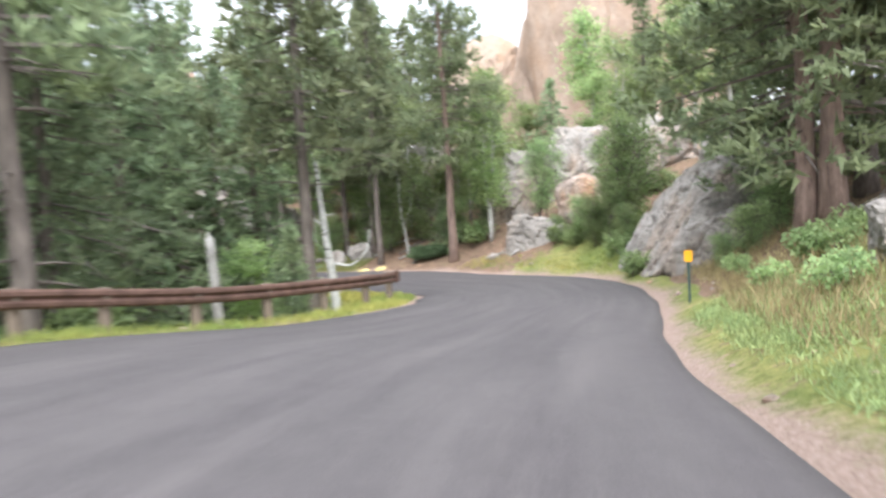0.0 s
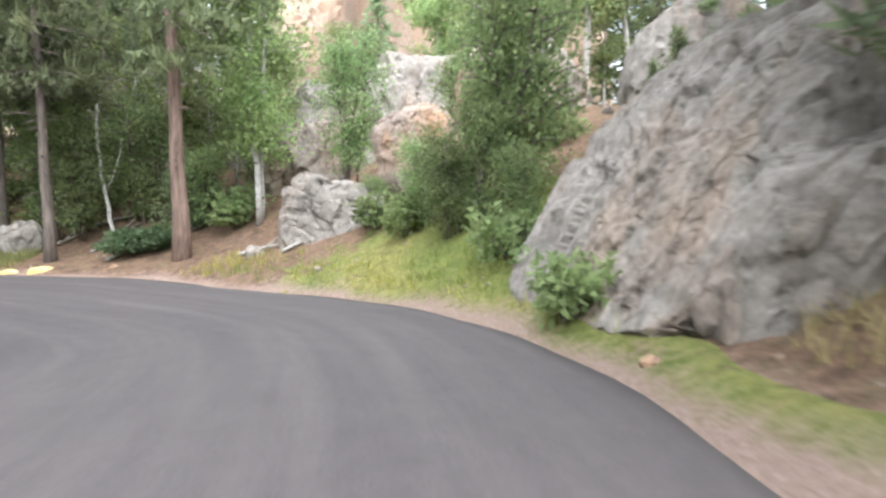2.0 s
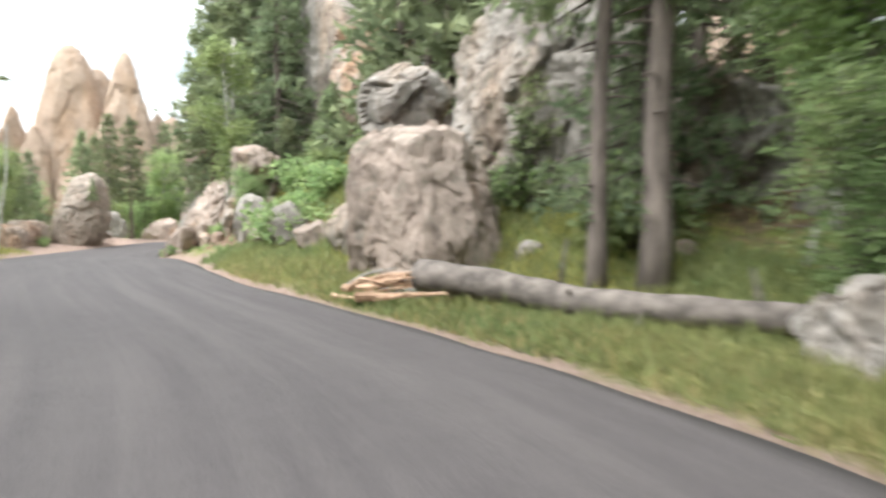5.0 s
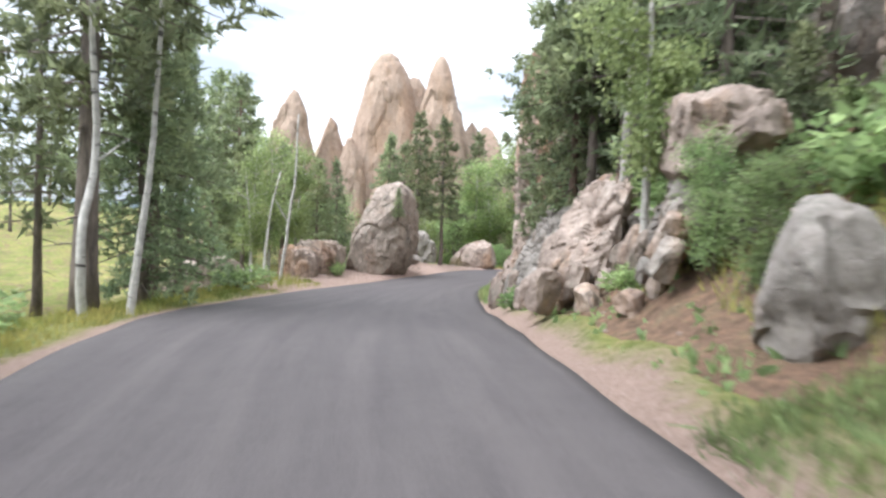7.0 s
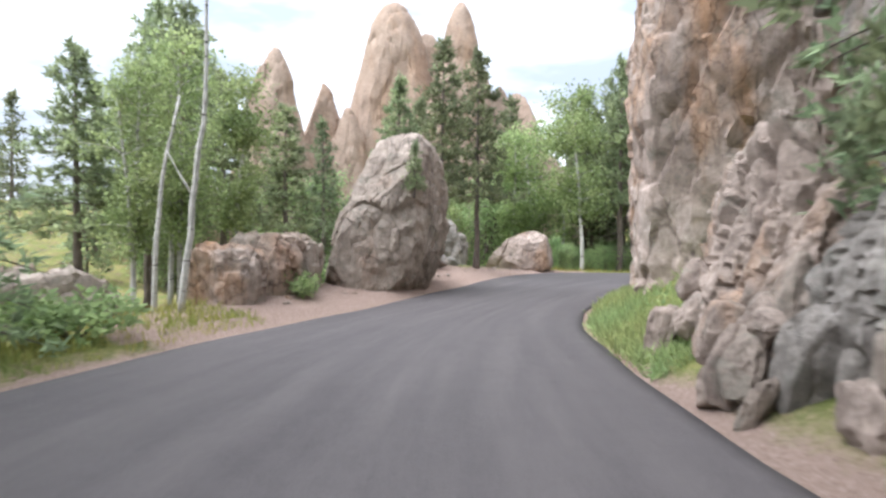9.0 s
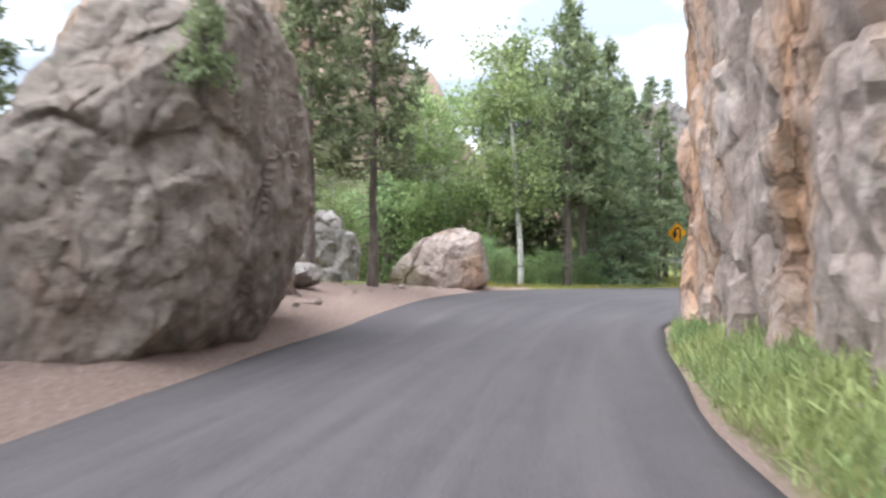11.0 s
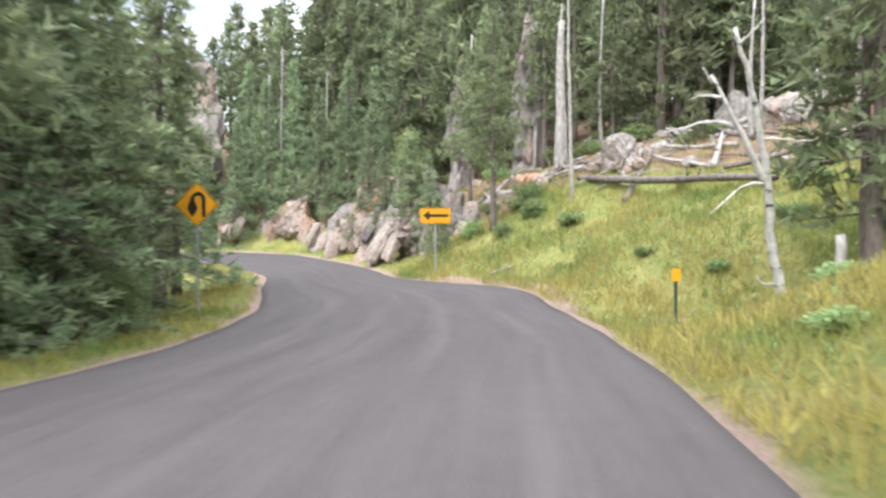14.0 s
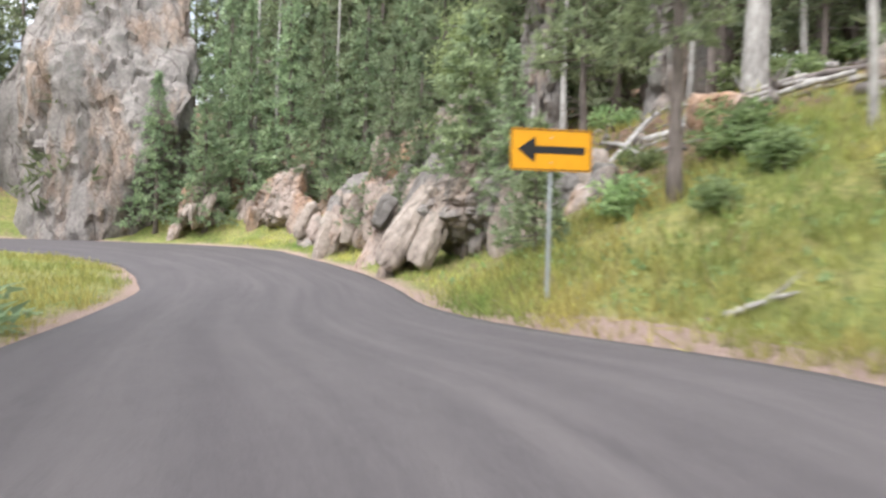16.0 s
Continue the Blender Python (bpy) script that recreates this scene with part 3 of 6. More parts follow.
def mixed(i, j, k, seed):
    """A random number from 0 to 1 for each cell of a lattice."""
    h = (i * 374761393 + j * 668265263 + k * 1274126177 + seed * 974711) & 0xFFFFFFFF
    h = ((h ^ (h >> 13)) * 1103515245) & 0xFFFFFFFF
    h = ((h ^ (h >> 16)) * 362437) & 0xFFFFFFFF
    return ((h ^ (h >> 11)) & 0xFFFF) / 65535.0


def waves(p, seed, octaves=1, gain=0.5):
    """Smooth noise from -1 to 1 at each place."""
    out, amp = np.zeros(len(p)), 1.0
    for o in range(octaves):
        q = p * 2.03**o + 17.3 * o
        c = np.floor(q).astype(np.int64)
        f = q - c
        f = f * f * (3 - 2 * f)
        v = 0
        for dx in (0, 1):
            for dy in (0, 1):
                for dz in (0, 1):
                    w = (f[:, 0] if dx else 1 - f[:, 0]) * (f[:, 1] if dy else 1 - f[:, 1]) * (f[:, 2] if dz else 1 - f[:, 2])
                    v = v + w * mixed(c[:, 0] + dx, c[:, 1] + dy, c[:, 2] + dz, seed + o)
        out += amp * (2 * v - 1)
        amp *= gain
    return out


def fracture(p, seed):
    """For each place: a tilted-facet height of its block and the closeness of the joint round it."""
    c = np.floor(p).astype(np.int64)
    d1, d2 = np.full(len(p), 9.0), np.full(len(p), 9.0)
    height = np.zeros(len(p))
    for dx in (-1, 0, 1):
        for dy in (-1, 0, 1):
            for dz in (-1, 0, 1):
                n = c + [dx, dy, dz]
                a = [mixed(n[:, 0], n[:, 1], n[:, 2], seed + s) for s in range(7)]
                q = n + np.stack(a[:3], 1)
                r = p - q
                d = np.sqrt((r * r).sum(1))
                near = d < d1
                d2 = np.where(near, d1, np.minimum(d2, d))
                tilt = (a[3] - 0.5) * r[:, 0] + (a[4] - 0.5) * r[:, 1] + (a[5] - 0.5) * r[:, 2]
                height = np.where(near, (a[6] - 0.5) * 1.1 + tilt * 1.5, height)
                d1 = np.where(near, d, d1)
    return height, np.clip(1 - (d2 - d1) / 0.08, 0, 1)


def rock_mesh(size, seed, n=5, rough=0.12, cuts=9, square=1.0, taper=0.0, bend=(0, 0), joints=0.0, mat=None, blocks=0.12, cell=0.8, foot=0.8, smooth=True, prism=False):
    """A fractured block of half-sizes size; square < 1 makes it boxier, taper narrows it upwards."""
    rnd = np.random.RandomState(seed)
    p, faces = sphere(n)
    k = min(8.0, 2 / square)
    p = p / (np.abs(p) ** k).sum(1, keepdims=True) ** (1 / k)
    low = np.hypot(p[:, 0], p[:, 1])[:, None]  # the lower half stands straight instead of rounding in
    p[:, :2] = np.where(p[:, 2:] < 0, p[:, :2] / np.maximum(low, 0.25) ** foot, p[:, :2])
    p = np.where(p[:, 2:] < 0, p, p / np.linalg.norm(p, axis=1, keepdims=True) ** min(1.0, max(0.15, 1.9 * square - 0.35)))
    if prism:
        q, _ = sphere(n)
        r = np.hypot(q[:, 0], q[:, 1])
        k = 2 / square
        e = np.maximum(np.abs(q[:, 0] / np.maximum(r, 1e-6)) ** k + np.abs(q[:, 1] / np.maximum(r, 1e-6)) ** k, 1e-2) ** (-1 / k)
        f = np.minimum(1, r / 0.45) / np.maximum(r, 1e-6) * e
        p = np.c_[q[:, 0] * f, q[:, 1] * f, np.clip(q[:, 2] / 0.893, -1, 1)]
    for _ in range(cuts * 3):
        d = rnd.normal(size=3)
        d /= np.linalg.norm(d)
        if rnd.uniform() < 0.5:
            d[2] *= 0.3
            d /= np.linalg.norm(d)
        off = rnd.uniform(0.68, 0.97) * np.max(p @ d)
        over = np.maximum(p @ d - off, 0)
        p = p - over[:, None] * d * 0.97
    s = np.array(size, float)
    p = p * s
    h = np.clip((p[:, 2] / s[2] + 1) / 2, 0, 1.2)
    k = 1 - taper * h
    p[:, 0] = p[:, 0] * k + bend[0] * h**1.5
    p[:, 1] = p[:, 1] * k + bend[1] * h**1.5
    m = float(s.mean())
    o = rnd.uniform(-50, 50, 3)
    nrm = p / np.maximum(np.linalg.norm(p / s, axis=1, keepdims=True), 1e-6) / (s * s)
    nrm /= np.maximum(np.linalg.norm(nrm, axis=1, keepdims=True), 1e-9)
    size_k = min(1.0, 0.3 * m + 0.25)
    blocks, cell = blocks * min(1.0, 0.15 + 0.6 * m), cell / min(1.0, 0.3 + 0.7 * m)
    disp = waves(p * (1.0 / m) + o, seed, 2) * m * rough
    bent = p + 0.11 * np.stack([waves(p * 0.9 + o + 31 * a, seed + a, 2) for a in range(3)], 1) / cell
    tall = np.array([1.0, 1.0, 0.55])
    for mul, amp in ((1.0, 0.85), (2.6, 0.5), (6.0, 0.26)):
        if 1 / (cell * mul) < 2.4 * m * 2.1 / 2**n:
            amp *= 0.25  # joints finer than the mesh
        f, c = fracture(bent * tall * cell * mul + o, seed + int(mul * 10))
        disp += amp * blocks * 1.7 * f - amp * blocks * (0.55 + joints) * c
    disp += (waves(p * 3.1 + o, seed + 5, 4, 0.6) * 0.045 - np.abs(waves(p * 1.7 + o, seed + 9, 3)) * 0.06) * size_k
    p = p + nrm * disp[:, None]
    me = mesh_of("boulder", p, faces, mat or M_granite, smooth=smooth)
    if smooth:
        me.set_sharp_from_angle(angle=radians(32))
    return me


def rock(name, x, y, size, seed, label, category="boulder", turn=0.0, tilt=(0, 0), sink=0.25, z=None, group="", **kw):
    me = rock_mesh(size, seed, **kw)
    base = gz(x, y) if z is None else z
    ob = new(name, me)
    ob.matrix_world = pose(x, y, base + size[2] * (1 - 2 * sink), tilt[0], tilt[1], turn)
    return tagged(ob, label, category, group)


BLOCKS = {}


def crag(name, x, y, size, seed, count, label, mat, turn=0.0, block=0.75, lean=0.0, z=None, group="", tall=1.0):
    """An outcrop of angular jointed blocks heaped against a bank, each block a part; size is its half width, half depth and height."""
    rnd = np.random.RandomState(seed)
    base = gz(x, y) if z is None else z
    ob = thing(name, pose(x, y, base, 0, 0, turn), label, "rock", group)
    core = rock_mesh((size[0], size[1], size[2] * 0.62), seed + 900, n=6, rough=0.07, cuts=7, square=0.6, taper=0.3, blocks=0.13, cell=0.9, joints=0.4, mat=mat, foot=0.3)
    part("core", core, ob, at=pose(0, 0, size[2] * 0.30, lean))
    for k in range(int(count * 2.2)):
        tone = mat if rnd.uniform() < 0.6 else (M_granite_brown if rnd.uniform() < 0.6 else M_granite_pink)
        key = (tone.name, int(rnd.randint(6)))
        if key not in BLOCKS:
            BLOCKS[key] = rock_mesh((1.0, 0.85, 1.15), 500 + 7 * key[1] + len(tone.name), n=4, rough=0.03, cuts=6, square=0.42, blocks=0.10, cell=1.3, mat=tone, foot=0.1, smooth=False)
        u, v = rnd.uniform(-1, 1), rnd.uniform(-1, 0.6)
        top = size[2] * (1 - 0.5 * abs(u) ** 1.6) * (0.55 + 0.4 * v)
        s = block * rnd.uniform(0.22, 0.6)
        px, py = u * size[0] * 1.05, v * size[1] * 1.05
        w = pose(x, y, base, 0, 0, turn) @ Vector((px, py, 0))
        low = gz(w[0], w[1]) - base
        pz = max(low + 0.1 * s, low + (top - low) * rnd.uniform(0.1, 0.85))
        m = pose(px, py, pz, lean + rnd.uniform(-14, 10), rnd.uniform(-16, 16) + 8, rnd.uniform(-35, 35)) @ Matrix.Diagonal((s, s * rnd.uniform(0.6, 1.1), s * tall * rnd.uniform(0.6, 1.3), 1))
        part("block", BLOCKS[key], ob, at=m)
    return ob


# the first bend: leaning slab, ledges and rounded boulders on the slope
rock("rock_slab", 11.0, 37.1, (1.05, 2.5, 2.5), 3, "large pale grey granite slab leaning back beside the road", "rock", turn=19, tilt=(0, 35), sink=0.5, z=3.35, n=7, rough=0.04, cuts=1, square=0.4, blocks=0.075, foot=0)
rock("rock_slab", 11.35, 35.2, (0.85, 1.15, 1.55), 2, "cracked grey granite slab with moss lying against another slab", "rock", turn=21, tilt=(4, 40), sink=0.5, z=2.95, n=6, rough=0.05, cuts=2, square=0.45, blocks=0.10, foot=0)
rock("rock_ledge", 4.35, 45.05, (1.75, 1.0, 1.25), 5, "cracked pale granite ledge of jointed blocks above the road bend", "rock", turn=-10, tilt=(-8, 6), sink=0.5, z=2.75, n=6, rough=0.05, cuts=3, square=0.42, blocks=0.09, cell=0.9, foot=0)
rock("rock_ledge", 6.15, 45.35, (1.15, 1.0, 1.15), 6, "rounded tan granite block resting above an orange stained bank", "rock", turn=8, tilt=(-6, -8), sink=0.5, z=4.45, n=6, rough=0.06, cuts=3, square=0.55, blocks=0.07, cell=0.9, foot=0, mat=M_granite_pink)
rock("rock_ledge", 6.6, 45.9, (1.5, 1.0, 1.5), 19, "orange-brown weathered bank below a granite block", "rock", turn=6, sink=0.5, z=2.8, n=5, rough=0.08, cuts=4, square=0.6, blocks=0.12, foot=0, mat=M_granite_brown)
rock("boulder", 4.6, 55.6, (2.7, 2.4, 2.3), 7, "large rounded grey granite boulder up the slope", sink=0.3, n=5, rough=0.06, cuts=4)
rock("boulder", 1.4, 54.0, (2.0, 1.9, 2.1), 8, "rounded grey granite boulder half hidden by trees", sink=0.35, rough=0.06, cuts=5)
rock("boulder", 8.3, 47.0, (1.35, 1.2, 1.2), 9, "rounded pinkish granite boulder up the slope", sink=0.2, z=5.3, rough=0.05, cuts=3, mat=M_granite_pink)
rock("boulder", 8.9, 54.8, (2.5, 2.2, 2.0), 10, "rounded grey granite boulder high on the slope", sink=0.3, rough=0.06, cuts=5)
rock("boulder", 13.6, 47.6, (2.4, 2.0, 1.9), 11, "broad pale granite boulder on the slope", sink=0.25, n=5, rough=0.08, cuts=6)
rock("boulder", 2.0, 49.6, (1.8, 1.6, 1.6), 12, "grey granite boulder among birches on the slope", sink=0.35, cuts=7)
rock("boulder", 15.6, 27.3, (1.3, 1.5, 1.2), 13, "weathered grey boulder on the grassy slope", sink=0.3, cuts=7)
rock("boulder", 14.6, 26.0, (0.9, 1.0, 0.75), 14, "small broken grey boulder in dry grass", sink=0.3, cuts=9)
rock("granite_dome", -2.5, 93.0, (9.5, 8.0, 17.0), 15, "huge tan granite dome above the pine forest", "rock face", sink=0.16, n=5, rough=0.07, cuts=6, taper=0.3, mat=M_granite_tan, blocks=0.3, cell=0.2)
rock("granite_dome", 8.5, 98.0, (9.0, 8.0, 13.5), 16, "broad tan granite dome above the pine forest", "rock face", sink=0.16, n=5, rough=0.08, cuts=7, taper=0.25, mat=M_granite_tan, blocks=0.3, cell=0.2)
rock("granite_dome", -15.0, 104.0, (8.0, 8.0, 11.0), 17, "rounded tan granite knob behind trees", "rock face", sink=0.16, n=5, rough=0.08, cuts=6, taper=0.3, mat=M_granite_tan, blocks=0.3, cell=0.2)
rock("granite_dome", -52.0, 86.0, (7.0, 6.0, 13.0), 18, "tan granite crag behind pines on the slope", "rock face", sink=0.3, n=5, rough=0.08, cuts=6, taper=0.3, mat=M_granite_tan, blocks=0.3, cell=0.2)

# beside the fallen log
rock("boulder", -13.7, 44.7, (1.5, 1.35, 1.45), 20, "cracked pink-grey granite boulder with flat faces", sink=0.14, n=6, rough=0.06, cuts=5, square=0.6, blocks=0.075, mat=M_granite_pink)
rock("boulder", -14.4, 44.6, (0.95, 0.8, 0.6), 21, "grey caprock boulder balanced on a larger one", sink=0.08, z=4.35, n=5, cuts=6, square=0.8)
rock("rock_wall", -14.6, 47.4, (2.4, 1.7, 2.9), 22, "tall grey granite wall with vertical joints", "rock face", turn=20, sink=0.2, n=6, rough=0.08, cuts=9, square=0.75, joints=0.3)
rock("rock_wall", -12.0, 49.0, (1.3, 1.0, 1.35), 23, "grey granite wall behind trees", "rock face", turn=-10, sink=0.25, n=6, rough=0.09, cuts=7, square=0.65, blocks=0.2)
rock("rock_wall", -4.5, 53.4, (3.4, 2.2, 3.4), 24, "grey granite outcrop behind pine trunks", "rock face", turn=15, sink=0.3, n=5, rough=0.1, cuts=9, square=0.8, joints=0.2)
rock("boulder", -6.7, 45.9, (0.62, 0.5, 0.55), 25, "grey lichen-covered boulder at the end of a log", sink=0.22, cuts=7)
rock("boulder", -5.9, 47.1, (0.75, 0.6, 0.62), 26, "grey boulder under pines", sink=0.22, cuts=7)
rock("boulder", -6.2, 49.6, (0.7, 0.6, 0.5), 27, "low grey boulder under pines", sink=0.25, cuts=7)
for k, (x, y, s) in enumerate([(-16.4, 44.2, 0.55), (-17.8, 43.6, 0.45), (-19.6, 43.4, 0.6), (-21.6, 43.0, 0.55), (-23.2, 42.9, 0.65)]):
    rock("boulder", x, y, (s * 1.3, s, s), 30 + k, "weathered tan boulder in grass at the roadside", group="roadside boulders", sink=0.2, n=4, cuts=9, square=0.85, mat=M_granite_pink if k % 2 else M_granite)

# the rock cut on the climb
rock("boulder", -27.2, 43.3, (1.3, 1.0, 0.8), 40, "pinkish overhanging granite boulder", sink=0.2, z=3.9, n=5, cuts=8, mat=M_granite_pink)
rock("rock_wall", -27.6, 47.6, (2.6, 1.9, 3.2), 41, "orange and grey granite wall above the road", "rock face", turn=8, sink=0.25, n=6, rough=0.1, cuts=9, square=0.75, joints=0.25, mat=M_granite_pink)
crag("rock_outcrop", -28.6, 43.6, (2.1, 1.0, 1.8), 46, 16, "fractured grey and tan granite road-cut face", M_granite, -8, 0.72, -12, group="road-cut outcrops")
crag("rock_outcrop", -31.8, 42.6, (2.3, 1.2, 2.1), 42, 18, "fractured grey granite roadside outcrop", M_granite_pink, -6, 0.68, -12, group="road-cut outcrops")
crag("rock_outcrop", -35.4, 42.1, (2.3, 1.2, 2.1), 43, 18, "fractured tan granite roadside outcrop", M_granite, 3, 0.68, -12, group="road-cut outcrops")
crag("rock_outcrop", -39.3, 41.7, (2.4, 1.1, 2.6), 44, 20, "jagged pinkish roadside outcrop in grass", M_granite_pink, -4, 0.7, -12, group="road-cut outcrops")
rock("rock_wall", -33.5, 47.0, (4.2, 2.4, 4.5), 45, "dark grey granite bluff behind pines", "rock face", turn=4, sink=0.2, n=5, rough=0.1, cuts=8, square=0.75, joints=0.3)
for k, (x, y, s) in enumerate([(-29.2, 41.9, 0.45), (-30.4, 41.6, 0.38), (-31.7, 41.4, 0.5), (-33.2, 41.3, 0.6), (-34.4, 41.2, 0.4), (-35.6, 41.0, 0.52), (-37.2, 41.0, 0.46), (-27.3, 42.2, 0.4)]):
    rock("boulder", x, y, (s * 0.8, s * 0.65, s * 0.6), 50 + k, "broken tan granite block at the road edge", group="roadside blocks", sink=0.22, n=4, cuts=8, square=0.8, mat=M_granite_pink)

# the gap: big egg-shaped boulder and the wall facing it
rock("egg_boulder", -50.4, 35.3, (3.0, 1.3, 2.3), 60, "huge grey-brown egg-shaped granite boulder with a shaded crack", "boulder", turn=-15, tilt=(-4, 0), sink=0.07, z=0.72, n=7, rough=0.05, cuts=3, square=0.72, taper=0.2, bend=(-0.65, 0.35), blocks=0.07, cell=0.55, mat=M_granite_brown, foot=0.3)
rock("rock_ledge", -47.2, 33.3, (1.6, 0.95, 0.85), 61, "low fractured granite ledge beside a boulder", "rock", turn=-20, sink=0.1, z=0.75, n=6, rough=0.05, cuts=4, square=0.45, blocks=0.08, cell=1.0, mat=M_granite_brown)
rock("rock_ledge", -45.2, 32.7, (1.1, 0.8, 0.7), 67, "broken granite block beside a ledge", "rock", turn=10, sink=0.1, z=0.7, n=5, rough=0.06, cuts=5, square=0.5, blocks=0.12, cell=1.0, mat=M_granite_pink)
rock("rock_ledge", -43.8, 29.6, (2.2, 1.6, 1.0), 62, "low weathered granite ledge under pines", "rock", turn=-8, sink=0.25, n=5, rough=0.09, cuts=8, square=0.75, blocks=0.12, mat=M_granite_brown)
rock("cliff", -48.7, 46.15, (5.2, 4.3, 8.2), 63, "towering pink and grey granite cliff close to the road", "rock face", turn=-11, tilt=(1, 0), sink=0.38, z=0.4, n=7, rough=0.025, cuts=2, square=0.4, blocks=0.12, cell=0.8, joints=0.3, mat=M_granite_pink, prism=True)
rock("cliff", -40.6, 45.5, (3.6, 3.0, 5.6), 64, "tall grey granite cliff with pines growing on it", "rock face", turn=6, sink=0.12, n=6, rough=0.09, cuts=8, square=0.75, joints=0.3)
rock("wedge_boulder", -63.5, 39.35, (1.75, 1.15, 0.95), 65, "wedge-shaped pinkish granite boulder on the gravel shoulder", "boulder", turn=74, tilt=(0, -7), sink=0.10, n=6, rough=0.03, cuts=2, square=0.4, taper=0.45, bend=(0.85, 0), blocks=0.05, mat=M_granite_pink, foot=0.2)
rock("standing_stone", -63.2, 36.05, (1.05, 1.2, 1.5), 66, "pale rounded standing granite stone by the gravel", "boulder", sink=0.12, n=5, rough=0.06, cuts=4, taper=0.35)
for k, (x, y, s) in enumerate([(-57.2, 35.6, 0.55), (-58.3, 35.4, 0.42), (-56.2, 36.3, 0.4), (-55.2, 36.0, 0.5), (-60.4, 36.6, 0.36), (-65.2, 37.5, 0.4)]):
    rock("boulder", x, y, (s * 1.3, s, s * 0.75), 70 + k, "pale rough stone on the gravel shoulder", group="shoulder stones", sink=0.2, n=4, cuts=9, mat=M_granite_pink if k % 2 else M_granite)

# spires beyond the gap
SPIRES = [(-87.0, 30.35, 2.75, 2.9, 19.6, 0.22, "broad round-topped"), (-88.8, 32.70, 2.5, 2.6, 18.1, 0.30, "rounded"), (-84.5, 35.60, 3.5, 3.2, 18.8, 0.74, "pointed"), (-88.0, 38.20, 2.7, 2.6, 14.1, 0.5, "stout"), (-90.0, 39.90, 3.3, 3.0, 13.5, 0.55, "sloping"),
          (-80.0, 22.90, 3.1, 2.8, 14.7, 0.74, "tall narrow"), (-79.3, 22.20, 2.3, 2.2, 13.3, 0.66, "thin"), (-84.0, 25.00, 2.7, 2.4, 13.4, 0.5, "lower"), (-83.0, 27.50, 2.3, 2.2, 11.0, 0.6, "low"), (-89.0, 28.00, 1.3, 1.3, 14.8, 0.4, "splintered"),
          (-74.0, 18.50, 1.6, 1.5, 10.2, 0.5, "slender"), (-72.0, 20.30, 2.2, 2.0, 5.8, 0.35, "rounded low"), (-83.4, 31.60, 2.8, 2.4, 7.6, 0.25, "squat"), (-86.0, 41.60, 3.4, 3.2, 8.0, 0.4, "low sloping")]
for k, (x, y, a, b, top, tp, word) in enumerate(SPIRES):
    hz = (top + 13) / 2
    rock("granite_spire", x, y, (a * 1.75, b * 1.75, hz), 80 + k, word + " tan granite spire standing above trees", "rock spire", group="granite spires", turn=20 * k, sink=0, z=-13, n=6, rough=0.04, cuts=1, taper=tp * 0.95, square=0.72, mat=M_granite_tan, joints=0.2, blocks=0.13, cell=0.35)

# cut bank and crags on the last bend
crag("rock_outcrop", -86.2, 67.6, (2.4, 1.3, 2.9), 100, 16, "jagged grey road-cut outcrop with upright joints", M_granite_shaded, 22, 0.75, -16, group="road-cut outcrops", tall=1.8)
crag("rock_outcrop", -89.8, 69.4, (2.6, 1.6, 4.4), 101, 20, "tall grey road-cut outcrop rising to a point", M_granite_shaded, 20, 0.95, -16, group="road-cut outcrops", tall=1.8)
crag("rock_outcrop", -94.2, 70.8, (2.8, 1.4, 3.9), 102, 18, "jagged pinkish-grey road-cut outcrop", M_granite_pink, 22, 0.85, -14, group="road-cut outcrops", tall=1.8)
crag("rock_outcrop", -99.4, 72.6, (2.8, 1.2, 2.4), 103, 16, "low jagged grey road-cut outcrop", M_granite_shaded, 16, 0.75, -12, group="road-cut outcrops", tall=1.8)
crag("rock_outcrop", -107.4, 72.9, (3.0, 1.4, 2.7), 104, 18, "low pink broken rock face on the bank", M_granite_pink, -4, 0.85, -10, group="road-cut outcrops", tall=1.8)
crag("rock_outcrop", -112.6, 70.6, (2.4, 1.3, 2.2), 105, 14, "low pink broken rock face on the bank", M_granite_pink, -35, 0.8, -10, group="road-cut outcrops", tall=1.8)
rock("rock_fin", -87.0, 75.6, (1.5, 1.1, 5.8), 111, "tall grey granite fin among pines", "rock", sink=0.2, n=5, cuts=7, taper=0.5, blocks=0.22, mat=M_granite_shaded)
rock("rock_fin", -93.2, 76.4, (1.3, 1.1, 5.6), 112, "leaning grey granite fin among pines", "rock", sink=0.2, n=5, cuts=7, taper=0.5, blocks=0.22, mat=M_granite_shaded)
crag("rock_outcrop", -78.8, 72.3, (1.2, 0.8, 1.7), 113, 9, "stack of flat-topped grey blocks on the hillside", M_granite, 10, 0.6)
rock("boulder", -74.5, 79.0, (1.6, 1.2, 1.0), 114, "grey boulder on the hillside", sink=0.25, cuts=8)
rock("boulder", -83.0, 71.0, (1.0, 0.8, 0.6), 115, "tan boulder in hillside grass", sink=0.3, cuts=8, mat=M_granite_pink)
rock("boulder", -79.5, 84.0, (1.3, 1.1, 1.2), 116, "grey granite block on the upper hillside", sink=0.25, cuts=9, square=0.8, joints=0.2)
rock("rock_tower", -119.6, 68.2, (6.4, 6.0, 12.0), 117, "massive grey granite tower at the far bend", "rock face", sink=0.24, z=0.4, n=6, rough=0.06, cuts=6, taper=0.2, square=0.65, blocks=0.35, cell=0.35, mat=M_granite_shaded)
rock("rock_tower", -124.0, 64.0, (3.5, 3.5, 6.5), 118, "grey granite tower behind trees at the far bend", "rock face", sink=0.06, z=0.4, n=5, rough=0.08, cuts=9, taper=0.3, square=0.8, joints=0.3, mat=M_granite_shaded)

